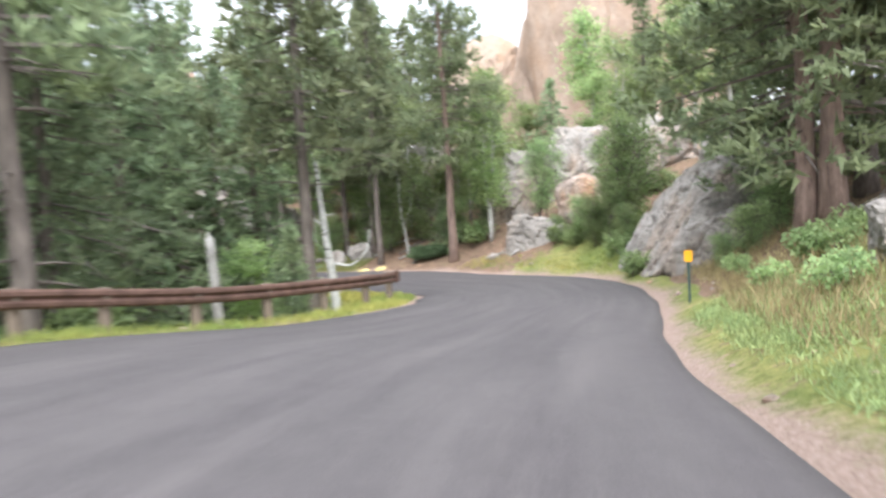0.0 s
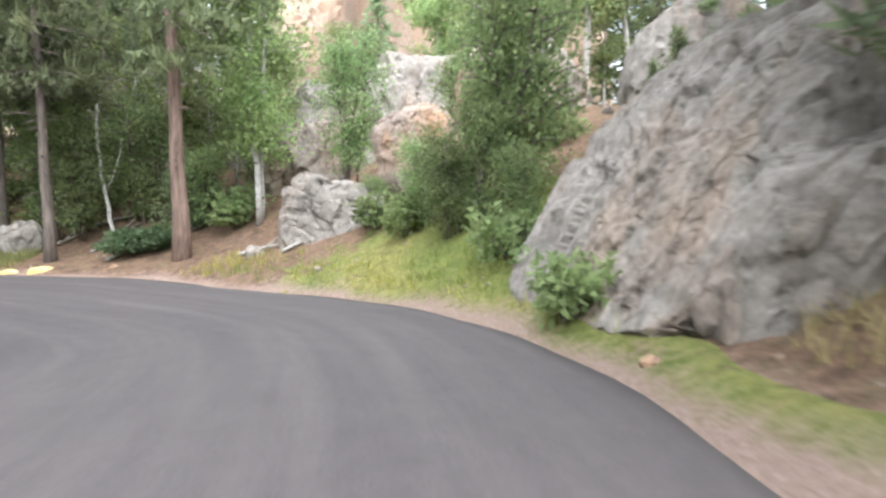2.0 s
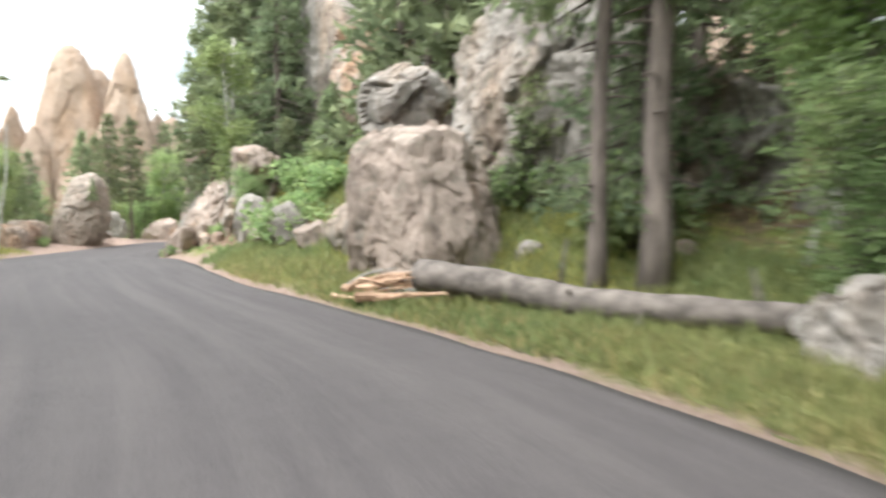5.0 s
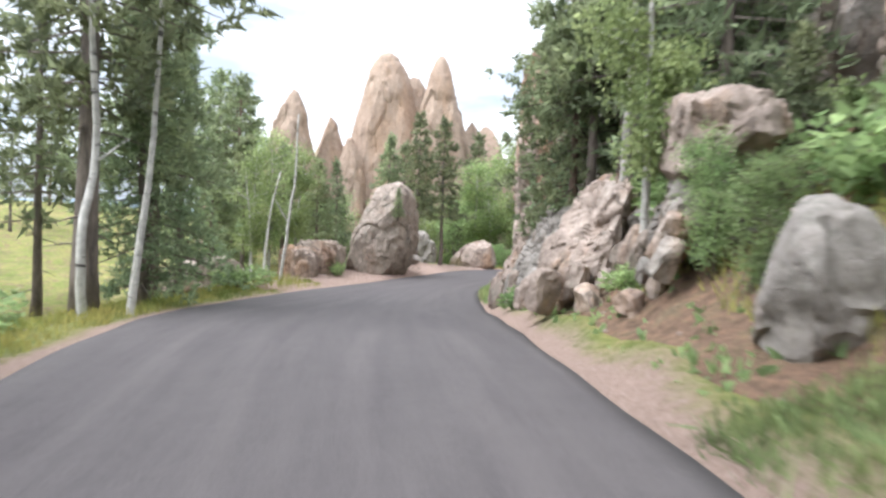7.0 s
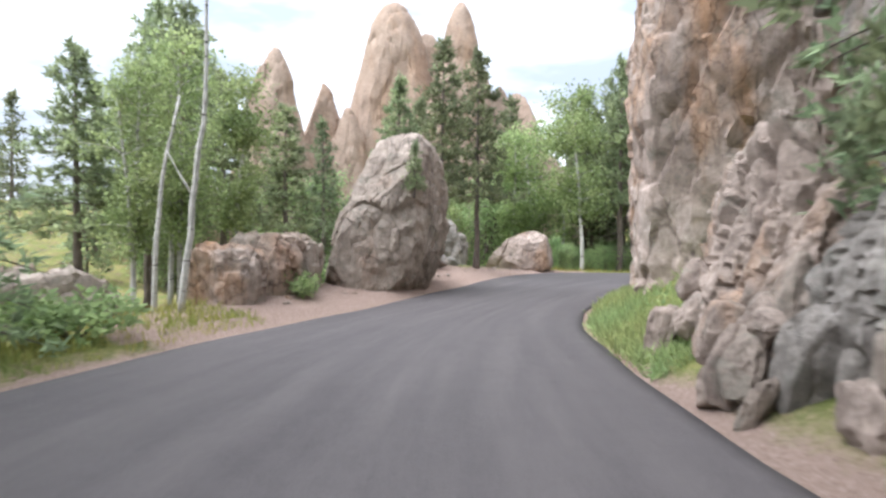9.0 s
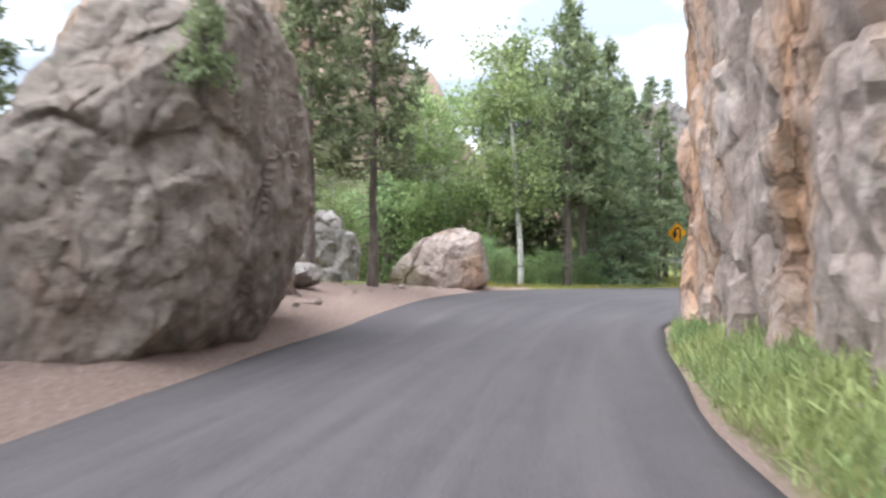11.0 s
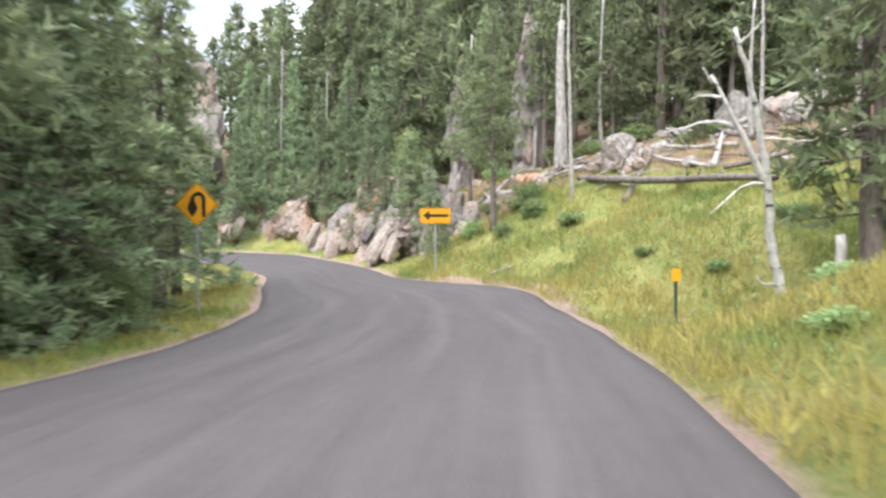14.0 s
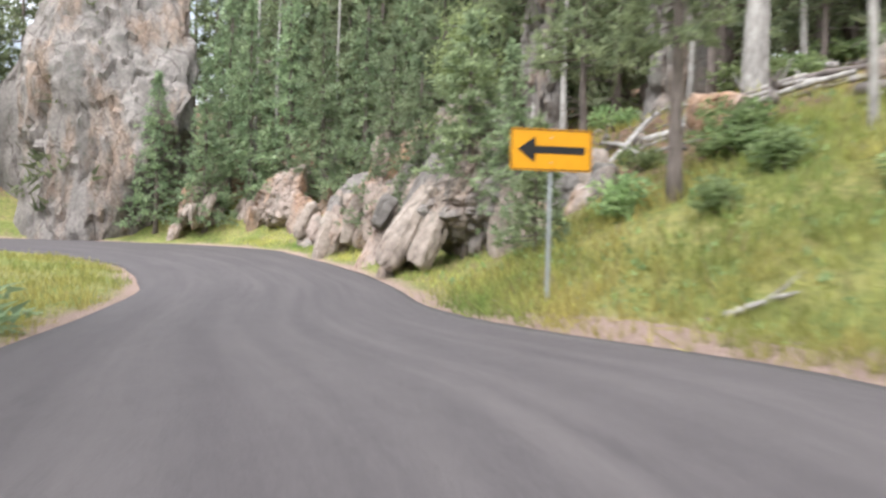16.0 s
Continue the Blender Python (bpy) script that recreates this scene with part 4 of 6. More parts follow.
rnd_ = np.random.RandomState(41)
SMALL = [rock_mesh((1.25, 1.0, 0.8), 400 + k, n=3, rough=0.1, cuts=6, square=0.7, blocks=0.12, cell=1.4, mat=M_granite_pink if k == 2 else M_granite) for k in range(5)]
for x0, x1, y0, y1, count in ((-92, -66, 71, 86, 34), (-104, -84, 68, 80, 30), (2, 14, 44, 54, 16), (-26, -6, 45.5, 50, 16), (13, 18, 27, 36, 4)):
    for _ in range(count):
        x, y, s = rnd_.uniform(x0, x1), rnd_.uniform(y0, y1), rnd_.uniform(0.15, 0.6) ** 1.3
        z, d, side, st = (float(a[0]) for a in ground_all(x, y))
        if d < 0.7:
            continue
        ob = new("boulder", SMALL[rnd_.randint(5)])
        ob.matrix_world = pose(x, y, z + 0.25 * s, rnd_.uniform(-12, 12), rnd_.uniform(-12, 12), rnd_.uniform(0, 360)) @ Matrix.Scale(s, 4)
        tagged(ob, "small broken granite boulder on the slope", "boulder", "slope boulders")


# ---------------------------------------------------------------- trees
def tube(path, radii, sides=8):
    """Vertices and faces of a bent tapering limb."""
    path = np.array(path, float)
    verts, faces = [], []
    for i, (c, r) in enumerate(zip(path, radii)):
        t = path[min(i + 1, len(path) - 1)] - path[max(i - 1, 0)]
        t /= max(np.linalg.norm(t), 1e-6)
        a = np.cross(t, (0.3, 0.9, 0.1) if abs(t[1]) < 0.8 else (1, 0, 0))
        a /= np.linalg.norm(a)
        b = np.cross(t, a)
        for k in range(sides):
            g = 2 * math.pi * k / sides
            verts.append(c + r * (math.cos(g) * a + math.sin(g) * b))
    for i in range(len(path) - 1):
        for k in range(sides):
            n = (k + 1) % sides
            faces.append((i * sides + k, i * sides + n, (i + 1) * sides + n, (i + 1) * sides + k))
    faces.append(tuple(range(sides))[::-1])
    faces.append(tuple(range((len(path) - 1) * sides, len(path) * sides)))
    return verts, faces


class Heap:
    def __init__(self):
        self.v, self.f, self.m = [], [], []

    def add(self, verts, faces, mat=0):
        o = len(self.v)
        self.v.extend(verts)
        self.f.extend(tuple(i + o for i in f) for f in faces)
        self.m.extend([mat] * len(faces))

    def mesh(self, name, mats, smooth=False):
        return mesh_of(name, self.v, self.f, mats, self.m, smooth)


def blades(heap, centres, dirs, count, length, width, rnd, spread=0.9, mat=0, pointed=False):
    """Tufts: thin triangles that fan out round each centre."""
    c = np.repeat(centres, count, 0)
    d = np.repeat(dirs, count, 0) + rnd.normal(0, spread, (len(c), 3))
    d /= np.linalg.norm(d, axis=1, keepdims=True)
    s = np.cross(d, rnd.normal(size=(len(c), 3)))
    s /= np.maximum(np.linalg.norm(s, axis=1, keepdims=True), 1e-6)
    ln = length * rnd.uniform(0.6, 1.25, (len(c), 1))
    w = width * rnd.uniform(0.7, 1.3, (len(c), 1))
    c = c + rnd.normal(0, length * 0.22, c.shape)
    if pointed:
        o = len(heap.v)
        heap.v.extend(np.stack([c - s * w, c + s * w, c + d * ln], 1).reshape(-1, 3))
        k = o + 3 * np.arange(len(c))
        heap.f.extend(map(tuple, np.c_[k, k + 1, k + 2]))
        heap.m.extend([mat] * len(c))
        return
    v = np.stack([c - s * w, c + s * w, c + d * ln + s * w * 0.3, c + d * ln - s * w * 0.3], 1).reshape(-1, 3)
    o = len(heap.v)
    heap.v.extend(v)
    k = o + 4 * np.arange(len(c))
    heap.f.extend(map(tuple, np.c_[k, k + 1, k + 2, k + 3]))
    heap.m.extend([mat] * len(c))


def conifer(seed, h, r0, crown_base, reach, whorls, per, tufts, tuft, droop, outer, blade=9, stubs=0):
    """Trunk and crown meshes: limbs in whorls with tufts of needles along them."""
    rnd = np.random.RandomState(seed)
    lean = rnd.normal(0, 0.012 * h, 2)
    zs = np.linspace(-0.4, h, 12)
    line = np.c_[lean[0] * (zs / h) ** 2 + rnd.normal(0, 0.02, 12), lean[1] * (zs / h) ** 2 + rnd.normal(0, 0.02, 12), zs]
    rad = r0 * (1 - np.clip(zs / h, 0, 1)) ** 0.8 + 0.015
    rad[0] *= 1.35
    rad[1] *= 1.1
    trunk = Heap()
    trunk.add(*tube(line, rad, 9))
    crown = Heap()
    cen, dr = [], []
    at = lambda z: np.array([np.interp(z, zs, line[:, 0]), np.interp(z, zs, line[:, 1]), z])
    for k in range(whorls):
        u = (k + rnd.uniform(0, 0.8)) / whorls
        z = h * (crown_base + (1 - crown_base) * u**0.9)
        span = reach(u) * rnd.uniform(0.7, 1.15)
        for j in range(per):
            a = 2 * math.pi * (j / per) + rnd.uniform(0, 1.5) + k * 2.4
            ln = span * rnd.uniform(0.55, 1.15)
            out = np.array([math.cos(a), math.sin(a), 0])
            p0 = at(z)
            pts = [p0 + out * ln * s + np.array([0, 0, -droop * ln * s**1.3 + 0.30 * ln * max(0, s - 0.5) ** 1.5 * (u > 0.3)]) for s in (0, 0.35, 0.7, 1.0)]
            crown.add(*tube([pts[0], pts[2], pts[3]], [0.012 * ln + 0.012, 0.007 * ln + 0.006, 0.006], 3), 1)
            nt = max(2, int(tufts * ln))
            for q in range(nt):
                s = outer + (1 - outer) * rnd.uniform(0, 1) ** 0.7
                i = min(int(s * 3), 2)
                w = s * 3 - i
                c = pts[i] * (1 - w) + pts[i + 1] * w
                side = np.array([-out[1], out[0], 0]) * rnd.normal(0, 0.20 * ln * (0.4 + s)) + np.array([0, 0, rnd.normal(0.03, 0.10)])
                cen.append(c + side)
                dr.append(out * 0.7 + side + np.array([0, 0, 0.25]))
    for q in range(10):
        cen.append(at(h - 0.12 * q) + rnd.normal(0, 0.08, 3))
        dr.append(np.array([0, 0, 0.9]))
    blades(crown, np.array(cen), np.array(dr), blade, tuft * 1.15, tuft * 0.2, rnd, 0.75, pointed=True)
    for k in range(stubs):
        z = h * rnd.uniform(0.08, crown_base + 0.08)
        a = rnd.uniform(0, 6.28)
        ln = rnd.uniform(0.3, 1.3)
        o = np.array([math.cos(a), math.sin(a), rnd.uniform(-0.25, 0.15)])
        trunk.add(*tube([at(z), at(z) + o * ln * 0.5, at(z) + o * ln + np.array([0, 0, -0.1 * ln])], [0.03, 0.02, 0.006], 4))
    return trunk, crown


def leafy(seed, h, r0, crown_base, spread, leaves, leaf, stems=1, bend=0.3):
    """A birch or aspen: slim stems with many small leaves."""
    rnd = np.random.RandomState(seed)
    trunk, crown = Heap(), Heap()
    cen = []
    for s in range(stems):
        a0 = rnd.uniform(0, 6.28)
        off = np.array([math.cos(a0), math.sin(a0), 0]) * (0.25 * s)
        b = rnd.normal(0, bend, 2)
        zs = np.linspace(-0.3, h * rnd.uniform(0.85, 1.0), 9)
        u = np.clip(zs / h, 0, 1)
        line = np.c_[off[0] * (1 + 2 * u) + b[0] * u**1.6, off[1] * (1 + 2 * u) + b[1] * u**1.6, zs] + rnd.normal(0, 0.025, (9, 3)) * [1, 1, 0]
        trunk.add(*tube(line, r0 * (1 - u) ** 0.7 + 0.012, 8))
        for k in range(26):
            z = h * (crown_base + (0.97 - crown_base) * rnd.uniform(0, 1))
            p0 = np.array([np.interp(z, zs, line[:, i]) for i in range(3)])
            a = rnd.uniform(0, 6.28)
            f = math.sin(math.pi * min(1, max(0.08, (z / h - crown_base) / (1 - crown_base + 0.02)))) ** 0.6
            ln = spread * (0.35 + 0.75 * f) * rnd.uniform(0.6, 1.1)
            d = np.array([math.cos(a), math.sin(a), rnd.uniform(0.15, 0.7)])
            pts = [p0, p0 + d * ln * 0.5, p0 + d * ln + np.array([0, 0, -0.12 * ln])]
            trunk.add(*tube(pts, [0.03, 0.018, 0.006], 4))
            for q in range(int(leaves / (26 * stems))):
                w = rnd.uniform(0.25, 1.05)
                cen.append(pts[0] * (1 - w) + pts[2] * w + rnd.normal(0, 0.20 + 0.08 * ln, 3))
    cen = np.array(cen)
    blades(crown, cen, rnd.normal(size=cen.shape), 1, leaf, leaf * 0.42, rnd, 0.5)
    return trunk, crown


def shrub(seed, r, h, leaves, leaf, lumps=7, flat=False):
    rnd = np.random.RandomState(seed)
    crown, stems = Heap(), Heap()
    cen, dr = [], []
    for k in range(lumps):
        a, q = rnd.uniform(0, 6.28), r * rnd.uniform(0, 0.72) ** 0.7
        c = np.array([q * math.cos(a), q * math.sin(a), h * rnd.uniform(0.3, 0.75)])
        s = np.array([r * 0.45, r * 0.45, h * (0.3 if flat else 0.36)]) * rnd.uniform(0.7, 1.2)
        stems.add(*tube([(0.1 * c[0], 0.1 * c[1], -0.1), c * 0.6, c], [0.03, 0.02, 0.008], 4))
        d = rnd.normal(size=(leaves // lumps, 3))
        d /= np.linalg.norm(d, axis=1, keepdims=True)
        p = c + d * s * rnd.uniform(0.55, 1.08, (len(d), 1))
        p[:, 2] = np.maximum(p[:, 2], 0.03)
        cen.append(p)
        dr.append(d)
    blades(crown, np.vstack(cen), np.vstack(dr), 1, leaf, leaf * 0.4, rnd, 0.8)
    return stems, crown


TREES = {}


def kind_of(key, made, trunk_mat, leaf_mats, crown_name="crown", trunk_name="trunk"):
    t, c = made
    TREES[key] = (t.mesh(trunk_name, [trunk_mat], True), c.mesh(crown_name, leaf_mats), trunk_name, crown_name)


ponderosa = lambda u: 3.3 * (1 - u) ** 0.55 * min(1, 0.55 + 2 * u) + 0.35
slim = lambda u: 2.0 * (1 - u) ** 0.7 + 0.25
cone = lambda u: 2.6 * (1 - u) ** 0.95 + 0.22
for k in range(3):
    kind_of(f"ponderosa{k}", conifer(200 + k, 16, 0.27, 0.30, ponderosa, 26, 4, 3.6, 0.36, 0.12, 0.35, 10, 14), M_red_bark if k == 0 else M_pine_bark, [M_needle, M_pine_bark])
kind_of("ponderosa9", conifer(207, 15, 0.25, 0.13, lambda u: 3.9 * (1 - u) ** 0.5 + 0.4, 30, 4, 3.6, 0.34, 0.22, 0.30, 11, 10), M_red_bark, [M_needle, M_pine_bark])
for k in range(3):
    kind_of(f"pine{k}", conifer(210 + k, 13, 0.17, 0.32, slim, 26, 4, 4.4, 0.32, 0.16, 0.25, 9, 16), M_pine_bark, [M_needle, M_pine_bark])
for k in range(3):
    kind_of(f"spruce{k}", conifer(220 + k, 12, 0.18, 0.07, cone, 32, 5, 3.8, 0.30, 0.30, 0.12, 7, 4), M_pine_bark, [M_spruce, M_pine_bark])
kind_of("sapling0", conifer(230, 3.4, 0.05, 0.05, lambda u: 1.0 * (1 - u) + 0.12, 16, 5, 7, 0.22, 0.1, 0.1, 6), M_pine_bark, [M_needle, M_pine_bark])
for k in range(3):
    kind_of(f"aspen{k}", leafy(240 + k, 8.5, 0.085, 0.25, 1.2, 5600, 0.125, 1 + k % 2, 0.6), M_birch_bark, [M_aspen])
kind_of("thicket0", leafy(245, 5.0, 0.04, 0.03, 1.3, 6500, 0.115, 4, 0.7), M_pine_bark, [M_bush])
for k in range(3):
    kind_of(f"bush{k}", shrub(250 + k, 0.75, 0.85, 800, 0.115), M_pine_bark, [M_bush], "foliage", "woody_base")
for k in range(3):
    kind_of(f"wood_ponderosa{k}", conifer(270 + k, 16, 0.27, 0.25, ponderosa, 18, 4, 2.6, 0.60, 0.12, 0.3, 4, 6), M_pine_bark, [M_far_needle, M_pine_bark])
    kind_of(f"wood_pine{k}", conifer(280 + k, 13, 0.17, 0.28, slim, 18, 4, 3.2, 0.54, 0.16, 0.2, 4, 8), M_pine_bark, [M_far_needle, M_pine_bark])
    kind_of(f"wood_spruce{k}", conifer(290 + k, 12, 0.18, 0.07, cone, 22, 4, 3.2, 0.52, 0.30, 0.12, 4, 2), M_pine_bark, [M_far_needle, M_pine_bark])
    kind_of(f"wood_aspen{k}", leafy(300 + k, 8.5, 0.085, 0.28, 1.25, 3000, 0.16, 1, 0.6), M_birch_bark, [M_aspen])
kind_of("juniper0", shrub(260, 0.95, 0.42, 5200, 0.07, 11, True), M_pine_bark, [M_juniper], "foliage", "woody_base")

NAMES = {"ponderosa": ("pine_tree", "pine tree"), "pine": ("pine_tree", "pine tree"), "spruce": ("spruce_tree", "spruce tree"), "sapling": ("pine_sapling", "sapling"), "aspen": ("birch_tree", "birch tree"),
         "thicket": ("leafy_shrub", "shrub"), "bush": ("bush", "bush"), "juniper": ("juniper_bush", "bush")}
LABELS = {"ponderosa": "tall ponderosa pine with a reddish scaly trunk", "pine": "slim dark pine with bare lower branches", "spruce": "dense dark green spruce with drooping branches", "sapling": "young green pine on the slope",
          "aspen": "slender white-barked birch with light green leaves", "thicket": "bright green many-stemmed leafy shrub", "bush": "small rounded green bush in grass", "juniper": "low spreading dark green juniper on bare earth"}


def tree(key, x, y, h=None, turn=None, label="", wide=1.0, z=None, group=""):
    tm, cm, tn, cn = TREES[key]
    base = key.rstrip("0123456789").replace("wood_", "")
    std = {"ponderosa": 16, "pine": 13, "spruce": 12, "sapling": 3.4, "aspen": 8.5, "thicket": 5.0, "bush": 0.85, "juniper": 0.42}[base]
    s = (h or std) / std
    a = random.uniform(0, 360) if turn is None else turn
    zz = gz(x, y) if z is None else z
    ob = thing(NAMES[base][0], pose(x, y, zz, 0, 0, a) @ Matrix.Diagonal((s * wide, s * wide, s, 1)), label or LABELS[base], NAMES[base][1], group)
    part(tn, tm, ob)
    part(cn, cm, ob)
    return ob


# trees that stand out, place by place
tree("pine0", 0.6, 22.2, 15, 40, "tall thin pine behind the guardrail")
tree("pine1", 0.6, 31.4, 15, 10, "dark pine behind the guardrail")
tree("ponderosa9", 13.75, 32.1, 15, 20, "double-trunked ponderosa pine with reddish bark and low branches")
tree("ponderosa0", 14.25, 31.8, 16, 200, "ponderosa pine with reddish bark leaning beside its twin")
tree("ponderosa1", 15.6, 35.5, 15, 90)
tree("pine2", 17.6, 33.0, 13, 10)
tree("ponderosa9", 14.0, 37.4, 13, 140, "dark pine with low branches above the slabs")
tree("ponderosa9", 15.8, 40.5, 13, 40, "dark pine with low branches above the slabs")
tree("ponderosa0", 0.2, 44.95, 15, 130, "straight ponderosa pine with a bare reddish lower trunk", 0.75)
tree("pine1", -4.1, 45.85, 14, 60, "pine with a bare grey lower trunk on red earth", 0.75)
tree("pine0", -5.3, 47.6, 13, 15)
tree("pine1", -10.2, 46.5, 13, 75, "mossy slim pine beside a fallen log")
tree("pine2", -10.7, 46.0, 11, 175, "", 0.8)
tree("pine0", -7.0, 47.8, 12, 222)
tree("spruce2", -11.6, 47.3, 8.5, 20, "mossy spruce before the rock wall", 0.75)
tree("aspen1", -9.2, 48.8, 7.0, 110, "birch before the rock wall", 1.2)
tree("thicket0", -8.0, 47.2, 2.4, 30, "low green leafy shrub behind the log", 1.0)
tree("thicket0", -6.2, 48.2, 3.4, 130, "light green leafy shrub behind the pines", 1.0)
tree("thicket0", -2.2, 48.4, 3.6, 230, "light green leafy shrub behind the pines", 1.0)
tree("thicket0", -1.0, 47.6, 2.4, 80, "light green leafy shrub behind the juniper", 1.0)
tree("spruce1", -15.6, 48.8, 9.5, 210, "dark spruce above the boulder")
tree("thicket0", 8.2, 43.0, 3.6, 30, "bright green leafy shrub growing between rocks", 0.8)
tree("thicket0", 7.9, 41.2, 2.7, 130, "dark green leafy shrub at the foot of a slab", 0.75)
tree("thicket0", 8.4, 41.9, 4.4, 10, "tall dense green shrub between slab and ledge", 0.75)
tree("thicket0", 7.6, 41.4, 1.9, 250, "low green leafy shrub at the road edge", 0.9)
tree("thicket0", 8.9, 40.0, 1.5, 290, "low green leafy shrub at the road edge", 0.9)
tree("thicket0", 4.0, 46.6, 3.4, 20, "light green leafy shrub on top of a ledge", 0.8, z=4.0)
tree("aspen1", 1.6, 46.8, 7.0, 160, "", 1.1)
tree("aspen2", 1.2, 49.0, 8.0, 260, "", 1.1)
for x, y, h, k in [(0.0, 60.0, 5.6, 0), (2.2, 59.4, 6.4, 1), (4.6, 60.6, 6.4, 2), (7.0, 60.0, 5.6, 0), (9.6, 61.0, 4.8, 1), (12.0, 60.2, 4.6, 2)]:
    tree(f"aspen{k}" if k != 1 else "spruce1", x, y, h, 40 * k + 6 * h, "small green tree growing behind the boulders", 1.5)
tree("thicket0", 6.4, 50.0, 2.6, 40, "light green shrub between boulders", 0.9)
tree("aspen1", 6.8, 57.6, 8.0, 140, "birch above the boulders")
tree("aspen1", -6.6, 49.6, 6.5, 20, "", 1.2)
tree("aspen0", -4.4, 50.8, 7.5, 120, "", 1.2)
tree("aspen2", -8.4, 51.4, 7.5, 200, "", 1.2)
tree("aspen0", -1.8, 49.6, 7.0, 320, "", 1.2)
tree("juniper0", -1.4, 46.1, 0.62, 15)
tree("bush0", 9.3, 36.0, 0.8)
tree("bush1", 8.6, 39.6, 0.9)
tree("bush2", 5.6, 43.5, 0.8)
for x, y, h, a in [(7.3, 42.1, 1.2, 15), (6.5, 43.2, 1.0, 95), (5.4, 44.2, 0.9, 185), (7.0, 42.8, 1.6, 265)]:
    tree("thicket0", x, y, h, a, "low leafy green growth at the foot of the ledge", 1.2)
tree("bush0", 6.5, 42.4, 0.8)
for x, y, h in [(12.6, 27.6, 0.5), (13.6, 28.6, 0.7), (13.4, 25.0, 0.6), (12.2, 30.4, 0.5), (14.4, 30.0, 0.6)]:
    tree(f"bush{random.randrange(3)}", x, y, h)
for x, y, h, a in [(12.4, 33.2, 1.3, 10), (13.0, 34.4, 1.7, 80), (12.6, 35.6, 1.5, 150), (13.2, 36.6, 1.9, 220), (12.0, 32.2, 0.9, 290)]:
    tree("thicket0", x, y, h, a, "green leafy undergrowth beneath the pines", 1.2)
tree("aspen0", -1.0, 30.5, 3.2, 0, "low light green leafy growth behind the guardrail", 1.9)
tree("aspen1", -2.4, 27.0, 2.8, 90, "low light green leafy growth behind the guardrail", 1.9)
for x, y, h, k in [(-1.6, 24.6, 11, 0), (-3.2, 28.4, 12, 1), (-4.6, 31.8, 12, 2), (-2.6, 33.4, 9, 0), (-6.2, 27.0, 13, 1), (-7.2, 33.2, 12, 2), (-9.2, 30.0, 13, 0), (-6.0, 22.0, 12, 1), (-9.5, 25.0, 13, 2), (-12.0, 33.0, 12, 0), (-3.8, 20.0, 11, 2), (-0.6, 18.6, 9, 1)]:
    tree(f"spruce{k}", x, y, h, 31 * k + 13 * h, "dense dark spruce below the guardrail", 1.1)

# the climb to the gap
tree("ponderosa1", -31.0, 32.0, 14, 10, "dark ponderosa pine on the valley side of the road")
tree("pine0", -34.4, 31.6, 9.5, 80)
tree("spruce0", -33.6, 31.9, 7.0, 80)
tree("pine2", -37.0, 30.6, 11, 80)
tree("spruce2", -39.2, 30.4, 8, 80)
tree("aspen1", -44.6, 31.0, 5.2, 100, "leaning thin white birch with sparse leaves")
tree("spruce0", -61.0, 31.0, 7, 10)
tree("pine1", -33.5, 43.4, 11, 10)
tree("pine0", -35.6, 43.6, 12, 30)
tree("pine2", -34.6, 43.4, 12, 250)
tree("spruce0", -31.0, 44.6, 10, 30)
tree("spruce1", -33.0, 45.4, 11, 100)
tree("spruce2", -36.6, 44.4, 10, 200)
tree("aspen2", -28.4, 42.6, 6.5, 10, "birch leaning out from the rock cut")
tree("ponderosa9", -36.0, 42.4, 10, 15, "dark pine rooted on the rock cut", 0.8)
tree("pine1", -35.0, 42.7, 11, 95)
tree("spruce1", -37.6, 42.6, 8, 195, "", 0.8)
tree("pine0", -42.5, 43.5, 9, 35, "dark pine on top of the cliff", z=6.2)
tree("spruce0", -38.6, 43.6, 7, 135, z=5.6)
tree("aspen1", -46.2, 31.0, 6.2, 15, "birch with light green leaves on the valley edge")
tree("aspen0", -48.6, 31.6, 6.0, 75, "birch with light green leaves on the valley edge")
tree("thicket0", -26.4, 43.1, 1.7, 10, "yellow-green leafy roadside shrub", 0.8)
tree("thicket0", -25.0, 43.0, 1.5, 90, "yellow-green leafy roadside shrub", 0.8)
tree("bush1", -30.9, 41.4, 0.6)
tree("bush2", -34.2, 40.9, 0.55)
tree("pine2", -57.5, 36.33, 8.4, 10, "pine beside the big boulder")
for x, y, h, k in [(-61.0, 24.6, 12, 0), (-63.4, 22.4, 12.5, 1), (-66.0, 22.6, 12, 0)]:
    tree(f"ponderosa{k}", x, y, h, 50 * k + 5 * h, "tall dark pine rising from the valley", 1.0)
for x, y, h, k in [(-51.0, 30.4, 6.6, 0), (-48.8, 29.2, 6.6, 1), (-53.8, 31.4, 6.0, 2), (-46.6, 28.6, 6.4, 0)]:
    tree(f"pine{k}", x, y, h, 70 * k + 11 * h, "dark young pine on the valley slope behind the boulder", 1.3)
tree("pine0", -59.8, 37.64, 8.8, 70, "pine with a bare trunk on the gravel edge")
tree("pine1", -59.0, 34.4, 7.8, 30)
tree("pine1", -65.6, 34.6, 9, 100)
tree("bush0", -49.4, 34.2, 0.5)
tree("bush1", -46.2, 34.0, 0.55)
tree("sapling0", -49.3, 36.2, 1.3, 0, "small yellow-green pine growing on the boulder", 0.9, z=3.3)

